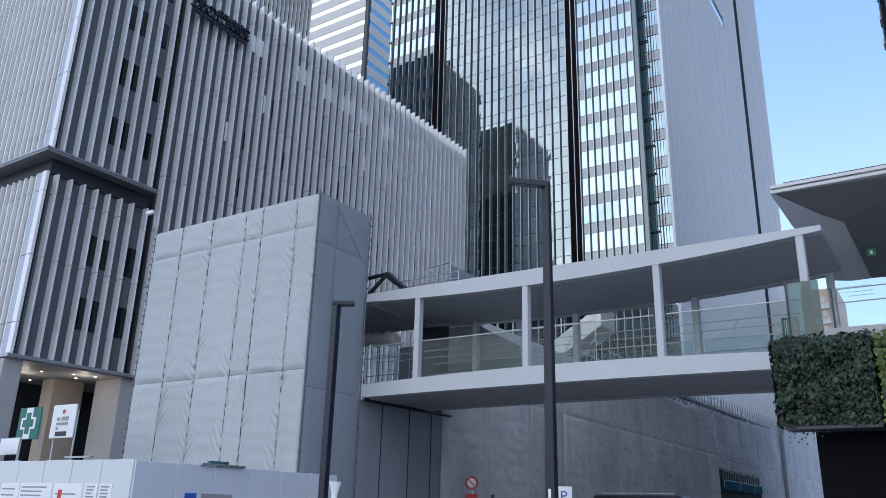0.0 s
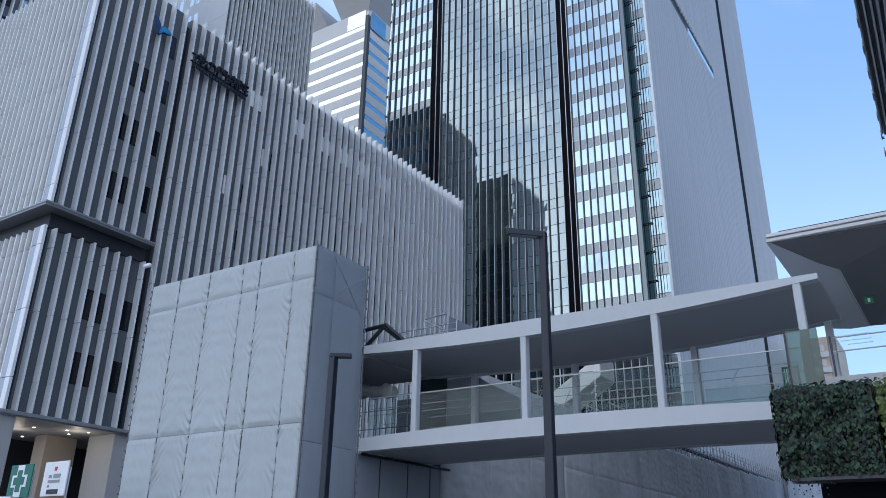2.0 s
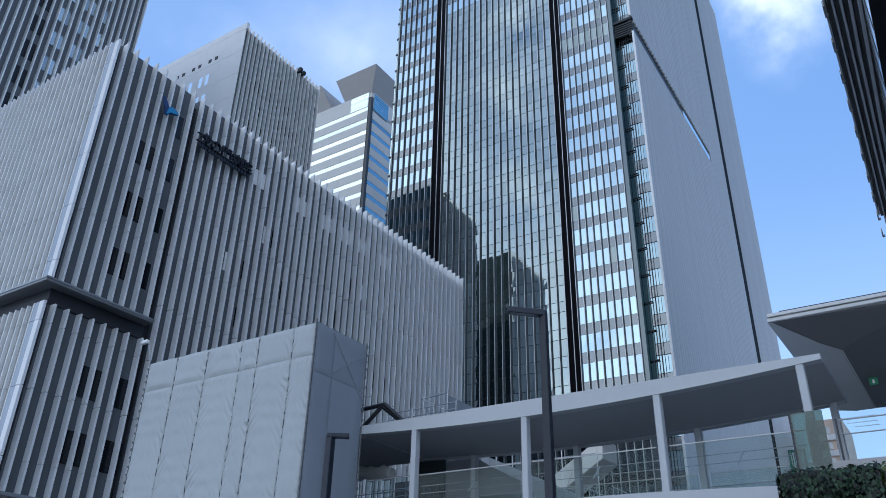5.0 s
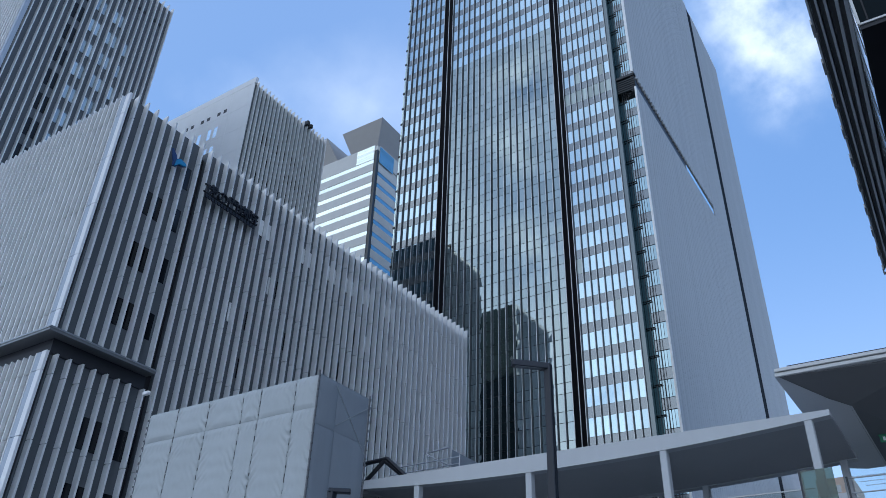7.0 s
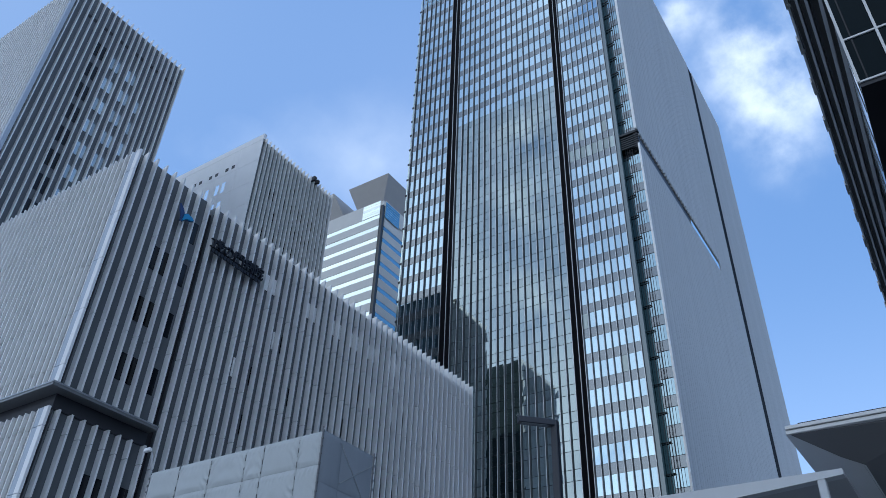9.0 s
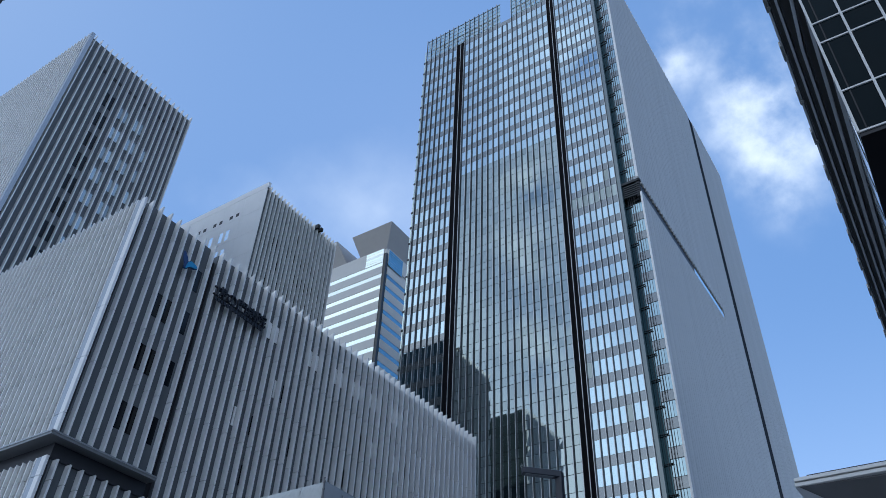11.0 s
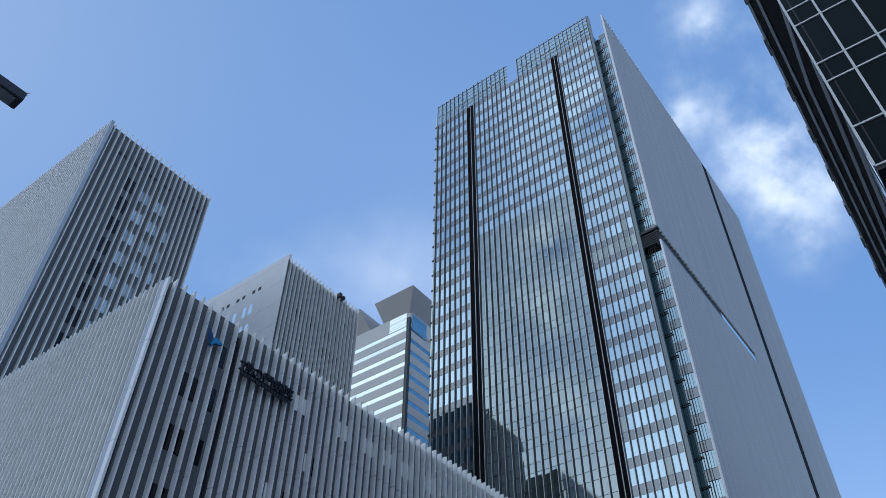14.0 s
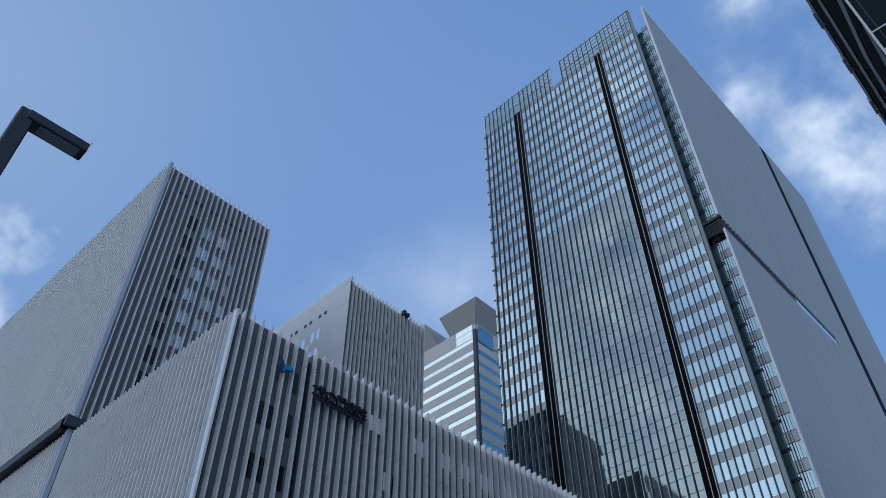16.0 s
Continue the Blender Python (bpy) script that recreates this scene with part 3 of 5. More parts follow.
BLIND = mirror_glass("window_with_blind", (0.86, 0.86, 0.85), 0.1, 0.12, 0.1)
PANEL2 = material("corner_panel_grey", (0.43, 0.47, 0.53), 0.45, 0.15, grain=0.03, stain=0.04, vary=0.02)
BELT = material("belt_grey_metal", (0.25, 0.255, 0.26), 0.45, 0.4, stain=0.1)
# kept dark so that open joints of the end panels read dark
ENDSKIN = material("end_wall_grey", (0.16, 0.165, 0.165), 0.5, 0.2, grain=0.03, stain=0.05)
WARM = material("warm_stone", (0.45, 0.38, 0.31), 0.6, 0.0, stain=0.1)
DOWNLIGHT = glow("downlight_glow", (1.0, 0.88, 0.7), 4.0)
hospital_podium()


def fin_tower(name, label, y0, y1, top, n, left_to, with_left):
    """A tower wing with fins on its broad side."""
    t = thing(name, label, "hospital", group="hospital tower wings")
    X, dep = -80.0, 0.62
    part("wall", boxes(RECESS, (left_to, X - dep, y0 + (dep if with_left else 0.03), y1, 0, top - 0.1)), t)
    # rear is coloured dark to imitate shade in the tower glass's reflection
    part("rear_wall", boxes(REAR, (left_to, X - dep - 0.02, y1, y1 + 0.15, 0, top)), t, "rear wall painted dark as if shaded, seen only mirrored")
    p = (y1 - y0 - 0.8) / n
    f = boxes(FIN, (X - dep, X, -0.06, 0.06, 0, top + 0.25))
    for i in range(n + 1):
        part("fin", f, t, at=(0, y0 + 0.8 + p * i - (0.06 if i == n else 0), 0))
    return t, X - dep, y0 + 0.8, p


def wing_d():
    t, wx, ya, p = fin_tower("hospital_tower", "tall hospital tower wing with grey vertical fins and dark windows", 25.5, 44.1, 92.8, 20, -137.8, True)
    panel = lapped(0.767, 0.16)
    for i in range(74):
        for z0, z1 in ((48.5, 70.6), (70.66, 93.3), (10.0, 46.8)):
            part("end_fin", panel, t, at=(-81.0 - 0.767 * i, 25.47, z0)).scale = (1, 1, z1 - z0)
    part("end_wall_skin", boxes(ENDSKIN, (-87.0, -80.8, 25.72, 26.116, 48.4, 92.3), (-137.5, -87.0, 25.72, 26.116, 10, 92.3)), t, "dark grey backing behind the end panels")
    part("slot", boxes(BLACKMETAL, (-85.5, -82.4, 26.08, 26.11, 10, 47)), t, "black vertical slot")
    part("belt_canopy", boxes(BAND, (-138, -79.9, 24.7, 26.0, 47.2, 48.4), (-80.6, -79.4, 24.7, 27.4, 47.2, 48.4)), t, "dark metal canopy belt")
    part("corner_panel", boxes(PANEL2, (-80.6, -79.98, 25.44, 25.95, 10, 92.95)), t, "pale aluminium corner panel")
    wd = boxes(WINDARK, (0, 0.05, 0.08, p - 0.08, 0, 2.5))
    wl = boxes(WINGWIN, (0, 0.06, 0.30, p - 0.12, 0, 2.1))
    rim = boxes(BLACKMETAL, (0, 0.04, 0.22, p - 0.08, -0.05, 2.15))
    slotm = boxes(BLACKMETAL, (0, 0.05, 0.1, p - 0.1, 0, 0.55))
    for k in range(13):
        z = 83.4 - 3.98 * k
        for j in (5, 6):
            part("window", wd, t, at=(wx, ya + p * j, z))
        for j in (8, 9, 11, 12) + ((14,) if k else ()):
            w = part("window", wl, t, at=(wx, ya + p * j, z - 0.2))
            part("frame", rim, w)
    for j in (2, 3, 5, 6, 8, 9, 11, 12, 14, 15, 17, 18):
        part("vent", slotm, t, at=(wx, ya + p * j, 88.6))
    return t


def wing_c():
    t, wx, ya, p = fin_tower("hospital_tower", "lower hospital tower wing with grey fins and a plain panelled side", 61.5, 79.6, 92.9, 20, -137.0, False)
    sp = boxes(PANEL, (0.02, 4.98, 61.4, 61.5, 0.02, 4.58))
    for i in range(8):
        for k in range(12):
            part("side_panel", sp, t, at=(-80.05 - 5.0 * (i + 1), 0, 92.4 - 4.6 * (k + 1)))
    part("parapet", boxes(PANEL, (-137, -79.95, 61.38, 61.9, 92.4, 93.6)), t)
    sm = boxes(BLACKMETAL, (0, 0.75, 0, 0.02, 0, 0.75))
    wl = boxes(PALEWIN, (0, 0.8, 0, 0.02, 0, 2.2))
    for i in range(6):
        for d in (0, 1.5):
            part("vent", sm, t, at=(-86.6 - 4.0 * i - d, 61.385, 88.5))
            if i < 5:
                part("window", wl, t, at=(-88.0 - 4.0 * i - d, 61.385, 83.8))
                part("window", wl, t, at=(-88.0 - 4.0 * i - d, 61.385, 79.6))
    slim = boxes(WINDARK, (0, 0.05, 0.3, p - 0.1, 0, 2.0))
    pick = random.Random(5)
    for k in range(9):
        for j in range(3, 20):
            if pick.random() < 0.45:
                part("slim_window", slim, t, at=(wx, ya + p * j, 86.5 - 3.98 * k))
    bits = boxes(BLACKMETAL, (-81, -79.7, 74.0, 74.6, 92.6, 93.5), (-81, -79.7, 74.9, 75.4, 92.6, 93.3))
    part("roof_gear", bits, t)
    return t


wing_d()
wing_c()


# ---- stone tower with banded windows and a flared roof ----
# darker than the stone walls, to paint in shade under the flare
CROWN = material("roof_crown_shaded", (0.36, 0.345, 0.33), 0.6, 0.0, grain=0.04, stain=0.06)


def stone_tower():
    t = thing("stone_tower", "grey stone office tower with pale banded windows and flared roof", "office tower")
    x1, y0, y1, x0 = -132.2, 155.4, 182.0, -172.0
    part("core", boxes(STONE, (x0, x1 - 0.3, y0 + 0.3, y1, 0, 168.0)), t)
    n = 26
    for k in range(n):
        z = 160.6 - 4.72 * k
        part("stone_band", boxes(STONE, (x0, x1 - 1.2, y0 - 0.1, y0 + 0.3, z - 3.05, z), (x1 - 0.3, x1 + 0.1, y0 + 1.2, y1, z - 3.05, z)) if k == 0 else bpy.data.meshes["band"], t, at=(0, 0, 0 if k == 0 else -4.72 * k))
        if k == 0:
            t.children[-1].data.name = "band"
        part("window_band", boxes(STRIPEGLASS, (x0, x1 - 1.2, y0, y0 + 0.3, z - 4.72, z - 3.05)) if k == 0 else bpy.data.meshes["strip"], t, "pale blue window band", at=(0, 0, 0 if k == 0 else -4.72 * k))
        if k == 0:
            t.children[-1].data.name = "strip"
        part("window_band", boxes(BLUEGLASS, (x1 - 0.3, x1 + 0.02, y0 + 1.2, y1, z - 4.72, z - 3.05)) if k == 0 else bpy.data.meshes["strip_r"], t, "blue window band", at=(0, 0, 0 if k == 0 else -4.72 * k))
        if k == 0:
            t.children[-1].data.name = "strip_r"
    part("corner_shaft", boxes(SHAFT, (x1 - 1.2, x1 - 0.1, y0 + 0.1, y0 + 1.2, 0, 166.0)), t, "dark glazed corner shaft")
    part("top_wall", boxes(STONE, (x0, x1 - 1.2, y0 - 0.1, y0 + 0.3, 162.2, 168.2), (x1 - 0.3, x1 + 0.1, y0 + 1.2, y1, 162.2, 168.2)), t)
    part("top_window", boxes(STRIPEGLASS, (x0, x1 - 1.2, y0 - 0.02, y0 + 0.3, 160.6, 162.2)), t)
    for i in range(6):
        part("top_window", boxes(STRIPEGLASS, (x1 - 8.5, x1 - 1.2, y0 - 0.16, y0 - 0.1, 162.3 + 0.95 * i, 163.15 + 0.95 * i)), t)
    for i in range(7):
        part("top_window", boxes(BLUEGLASS, (x1 + 0.1, x1 + 0.16, y0 + 1.2, y0 + 9, 161.3 + 0.95 * i, 162.15 + 0.95 * i)), t)
    def flare(xa, xb, z0, z1, spread):
        bm = bmesh.new()
        lo = [bm.verts.new(p) for p in ((xa + spread, y0 + 0.4, z0), (xb - spread, y0 + 0.4, z0), (xb - spread, y1, z0), (xa + spread, y1, z0))]
        hi = [bm.verts.new(p) for p in ((xa, y0 - 2, z1), (xb, y0 - 2, z1), (xb, y1 + 3, z1), (xa, y1 + 3, z1))]
        bm.faces.new(lo[::-1])
        bm.faces.new(hi)
        for i in range(4):
            j = (i + 1) % 4
            bm.faces.new((lo[i], lo[j], hi[j], hi[i]))
        return mesh_of(bm, CROWN)
    part("roof_flare", flare(-147.0, -129.7, 168.3, 177.3, 3.0), t, "flared grey roof crown")
    part("roof_flare", flare(-174.0, -154.0, 168.3, 178.6, -4.0), t, "flared grey roof crown")
    return t


# the pale band glass again, tinted darker and bluer for the shaded face
BLUEGLASS = mirror_glass("band_glass_shaded_side", (0.27, 0.47, 0.56), 0.9)
stone_tower()


# ---- scaffold wrapped in grey sheets ----
def cloth(mat, w, h, nx, nz, amp, seed, crumple=1.0):
    """A hanging sheet in the x-z plane, bulging to -y, with creases that run in from its ties; a thin back closes it."""
    r = random.Random(seed)
    ph = [r.uniform(0, 6.28) for _ in range(8)]
    bm = bmesh.new()
    rows = []
    for k in range(nz + 1):
        row = []
        for i in range(nx + 1):
            u, v = i / nx, k / nz
            edge = min(u, 1 - u)
            z = v * h
            bulge = amp * 0.75 * (math.sin(math.pi * u) ** 0.7) * (0.8 + 0.2 * math.sin(1.3 * z + ph[0]))
            bands = amp * 0.075 * math.sin(11.0 * z + 1.6 * math.sin(2.3 * z + ph[1]) + 0.8 * u) * math.sin(math.pi * u)
            pull = min(1.0, 40 * edge + 0.25) * min(1.0, 5 * min(z, h - z) + 0.3)
            side = 1 if u < 0.5 else -1
            reach = max(0.0, 1 - 3.6 * edge * (0.7 + 0.5 * noise.noise((z * 1.1, seed, side))))
            # creases fan up and in from the ties of the seam, and down from the top edge
            tie = max(0.0, 0.35 + noise.noise((z * 1.3 + 9 * side, seed * 0.31, 4.0)) * 1.6)
            crease = amp * 0.52 * reach * reach * tie * math.sin(17 * z - 26 * edge * w + ph[2] + 2 * side + 3 * noise.noise((z * 2, u * 3, seed)))
            top = amp * 0.22 * max(0.0, 1 - 2.2 * (h - z)) * math.sin(34 * u * w + 7 * (h - z) + 4 * noise.noise((u * 4, seed, 2.0)))
            droop = amp * 0.22 * max(0.0, 1 - z / 1.3) * math.sin(10 * z + 34 * (u - 0.5) ** 2 + ph[3]) * max(0.0, math.sin(seed * 1.7))
            n1 = amp * 0.18 * crumple * noise.noise((u * 1.4 + seed, z * 0.5, seed * 1.7))
            n2 = amp * 0.10 * crumple * noise.noise((u * 8.0 + seed, z * 4.2, seed * 2.7))
            y = min(-0.004, -(bulge + bands + crease + top + droop + n1 + n2 + 0.03) * pull)
            row.append(bm.verts.new((u * w, y, v * h)))
        rows.append(row)
    for k in range(nz):
        for i in range(nx):
            bm.faces.new((rows[k][i], rows[k][i + 1], rows[k + 1][i + 1], rows[k + 1][i])).smooth = True
    back = [bm.verts.new(p) for p in ((0, 0.02, 0), (w, 0.02, 0), (w, 0.02, h), (0, 0.02, h))]
    bm.faces.new(back[::-1])
    return mesh_of_open(bm, mat)


def mesh_of_open(bm, mat):
    me = bpy.data.meshes.new("cloth")
    bm.to_mesh(me)
    bm.free()
    me.materials.append(mat)
    return me


LACE = material("lacing_dark_grey", (0.15, 0.155, 0.16), 0.7, 0.0)


def scaffold_tower():
    t = thing("scaffold_tower", "scaffold tower wrapped in creased pale grey sheets laced edge to edge", "scaffold")
    cols = (-24.55, -22.98, -21.36, -19.66, -18.84, -17.27, -16.33)
    rows = (0.3, 5.58, 10.22, 11.32)
    s = 11
    for a, b in zip(cols, cols[1:]):
        for z0, z1 in zip(rows, rows[1:]):
            s += 1
            tall = z1 - z0
            part("sheet", cloth(SHEET, b - a - 0.016, tall - 0.012, 44, max(16, int(tall * 26)), 0.085 if tall > 2 else 0.06, s), t, at=(a + 0.008, 17.4, z0 + 0.006))
    # lacing along the seams
    lace = bmesh.new()
    for x in cols[1:-1]:
        z = 0.5
        while z < 11.2:
            d = rnd.uniform(-0.008, 0.008)
            box(lace, x + d - 0.004, x + d + 0.004, 17.36, 17.392, z, z + rnd.uniform(0.06, 0.3))
            z += rnd.uniform(0.26, 0.5)
    part("lacing", mesh_of(lace, LACE), t, "dark lacing along the sheet seams", kind="stuff")
    part("inner", boxes(BAND, (-24.5, -16.45, 17.46, 19.9, 0.0, 11.2)), t, "dark inside of the wrapped scaffold")
    # street-side face, its sheets coloured darker for shade
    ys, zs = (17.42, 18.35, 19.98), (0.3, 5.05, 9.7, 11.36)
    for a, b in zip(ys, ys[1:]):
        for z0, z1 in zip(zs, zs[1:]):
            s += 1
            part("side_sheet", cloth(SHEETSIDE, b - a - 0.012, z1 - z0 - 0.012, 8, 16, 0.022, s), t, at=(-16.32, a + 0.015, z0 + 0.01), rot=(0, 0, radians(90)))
    for x, y in ((-16.3, 17.36), (-24.6, 17.42), (-16.28, 20.0)):
        part("corner_pole", tubes(POLE, ((x, y, 0.2), (x, y, 11.45)), r=0.026), t, "steel scaffold pole")
    knots = bmesh.new()
    for x, y in ((-16.28, 17.35), (-16.26, 20.0), (-24.62, 17.4)):
        z = 0.6
        while z < 11.3:
            box(knots, x - 0.027, x + 0.027, y - 0.028, y + 0.028, z, z + rnd.uniform(0.04, 0.1))
            z += rnd.uniform(0.22, 0.34)
    part("tie_lacing", mesh_of(knots, LACE), t, "black ties along the corner poles", kind="stuff")
    part("brace", tubes(STEEL, ((-16.25, 18.2, 11.2), (-16.25, 19.95, 9.3)), ((-16.25, 18.35, 9.9), (-16.25, 19.95, 11.0)), r=0.012, n=6), t)
    return t


POLE = material("weathered_pole", (0.16, 0.165, 0.175), 0.55, 0.4, stain=0.15)
# shaded copy of the sheet colour, bluer and darker; steel panels share it
SHEETSIDE = material("shaded_sheet_and_steel", (0.25, 0.275, 0.305), 0.6, 0.0, grain=0.04, stain=0.16, streak=0.10, bump=0.3, bump_scale=2.5)
scaffold_tower()
camera_box = thing("security_camera", "small white security camera on a pole bracket", "security camera")
part("housing", boxes(WHITE, (-24.9, -24.55, 17.0, 17.15, 12.05, 12.2), bevel=0.03), camera_box)
part("bracket", tubes(STEEL, ((-24.6, 17.4, 11.3), (-24.6, 17.2, 12.05)), r=0.025), camera_box)


# ---- hoarding ----
def hoarding():
    t = thing("hoarding", "white steel site hoarding panels with printed notices", "hoarding")
    panel_f = boxes(HOARD, (0, 1.16, 0, 0.05, 0.1, 2.55), bevel=0.012)
    for i in range(12):
        part("hoarding_panel", panel_f, t, at=(-15.95 - 1.18 * (i + 1), 11.6, rnd.uniform(-0.01, 0.01)))
    panel_s = boxes(HOARDSIDE, (0, 0.05, 0, 1.16, 0.1, 2.52), bevel=0.012)
    for i in range(6):
        part("hoarding_panel", panel_s, t, at=(-15.95, 11.62 + 1.18 * i, rnd.uniform(-0.01, 0.01)))
    part("lamp_strip", boxes(STEEL, (-15.94, -15.8, 13.45, 14.9, 2.53, 2.57)), t)
    part("junction_box", boxes(SIGNTEAL, (-15.98, -15.86, 13.75, 14.35, 2.575, 2.64)), t)
    part("lamp_strip", boxes(STEEL, (-18.75, -17.7, 11.62, 11.72, 2.6, 2.64)), t)
    bars = []
    def sheet(x0, x1, z0, z1, rows, mat):
        part("notice", boxes(WHITE, (x0, x1, 11.585, 11.598, z0, z1)), t, "white printed notice")
        for k in range(rows):
            z = z1 - (k + 1) * (z1 - z0) / (rows + 1)
            bars.append((x0 + 0.08, x1 - 0.08 - rnd.uniform(0, 0.25) * (x1 - x0), 11.578, 11.584, z - 0.015, z + 0.02))
    sheet(-21.3, -20.45, 1.55, 2.0, 2, BLACK)
    sheet(-20.4, -19.0, 1.5, 2.0, 4, BLACK)
    sheet(-18.9, -17.75, 1.5, 2.0, 1, BLACK)
    sheet(-17.65, -17.15, 1.55, 2.0, 5, BLACK)
    sheet(-17.1, -16.6, 1.55, 2.0, 5, BLACK)
    for b in bars:
        part("print", boxes(PRINT, b), t)
    part("red_mark", boxes(RED, (-18.7, -18.55, 11.576, 11.584, 1.65, 1.85)), t)
    part("blue_mark", boxes(BLUE, (-15.9, -15.88, 13.1, 13.45, 1.62, 1.85)), t)
    part("print", boxes(PRINT, (-15.9, -15.885, 13.6, 14.6, 1.7, 1.85)), t)
    return t


PRINT = material("grey_print", (0.30, 0.30, 0.31), 0.6, 0.0)
GATETEAL = material("gate_teal_sheet", (0.01, 0.10, 0.14), 0.9, 0.0, stain=0.2, spec=0.05)
SIGNTEAL = material("teal_cover", (0.035, 0.12, 0.15), 0.5, 0.0)
# the same hoarding, tinted bluer for its side turned from the light
HOARDSIDE = material("hoarding_side_shaded", (0.60, 0.63, 0.68), 0.4, 0.0, grain=0.02, stain=0.05, streak=0.04)
hoarding()


def site_sign(name, label, x0, board):
    t = thing(name, label, "sign")
    part("board", boxes(board, (x0, x0 + 1.25, 14.48, 14.53, 3.46, 4.5), bevel=0.01), t)
    part("post", tubes(STEEL, ((x0 + 0.1, 14.6, 0.0), (x0 + 0.1, 14.6, 4.3)), r=0.03), t)
    part("post", tubes(STEEL, ((x0 + 1.2, 14.6, 0.0), (x0 + 1.2, 14.6, 4.3)), r=0.03), t)
    return t


g = site_sign("safety_sign", "green safety sign with white-edged green cross on posts", -26.35, GREEN)
def plus(mat, cx, cz, w, h, a, y0, y1):
    bm = bmesh.new()
    p = ((-a, -h), (a, -h), (a, -a), (w, -a), (w, a), (a, a), (a, h), (-a, h), (-a, a), (-w, a), (-w, -a), (-a, -a))
    prism(bm, [(cx + q[0], cz + q[1]) for q in p], "y", y0, y1)
    return mesh_of(bm, mat)


part("cross_border", plus(WHITE, -25.73, 3.98, 0.42, 0.5, 0.19, 14.462, 14.476), g)
part("cross", plus(GREEN, -25.73, 3.98, 0.3, 0.34, 0.12, 14.448, 14.46), g)
s = site_sign("site_board", "white contractor board with small coloured marks on posts", -24.42, WHITE)
part("marks", boxes(PRINT, (-24.1, -23.95, 14.462, 14.476, 4.0, 4.1), (-23.85, -23.5, 14.462, 14.476, 4.0, 4.12), (-24.1, -23.5, 14.462, 14.476, 3.86, 3.94), (-24.1, -24.0, 14.462, 14.476, 3.72, 3.8)), s)
part("name_bar", boxes(BLACK, (-24.08, -23.5, 14.462, 14.476, 3.52, 3.66)), s, "black bar for the lettering")
part("red_dot", boxes(RED, (-23.85, -23.73, 14.462, 14.476, 4.22, 4.34)), s)
cv = thing("banner", "white cloth banner on a short frame", "banner")
part("sheet", cloth(WHITE, 1.1, 0.5, 10, 6, 0.04, 77), cv, at=(-26.3, 14.0, 2.95))
part("frame_bar", tubes(STEEL, ((-26.35, 14.03, 3.46), (-25.15, 14.03, 3.46)), ((-26.3, 14.05, 0), (-26.3, 14.05, 3.46)), ((-25.2, 14.05, 0), (-25.2, 14.05, 3.46)), r=0.02), cv)


# ---- footbridge ----
BY0, BY1, BXL, BXR = 20.0, 24.0, -16.25, -2.1


def deck_z(x):
    return 5.46 + 0.15 * (1 - ((x + 9.6) / 6.4) ** 2)


def deck_low(x):
    return 5.04 + 0.05 * (1 - ((x + 9.6) / 6.4) ** 2)


def roof_low(x):
    return 8.03 + 0.0056 * (x + 9.8) ** 2 if x > -9.8 else 8.03 + 0.0055 * (x + 9.8) ** 2


def roof_z(x):
    return 8.50 - 0.002 * (x + 16)


def swept(mat, outline, x0, x1, zf, n=24):
    """A cross-section in y and z, carried along x on a curve of heights."""
    bm = bmesh.new()
    rings = []
    for i in range(n + 1):
        x = x0 + (x1 - x0) * i / n
        rings.append([bm.verts.new((x, y, z(x) if callable(z) else zf(x) + z)) for y, z in outline])
    m = len(outline)
    for a, b in zip(rings, rings[1:]):
        for i in range(m):
            bm.faces.new((a[i], a[(i + 1) % m], b[(i + 1) % m], b[i]))
    bm.faces.new(rings[0][::-1])
    bm.faces.new(rings[-1])
    return mesh_of(bm, mat)


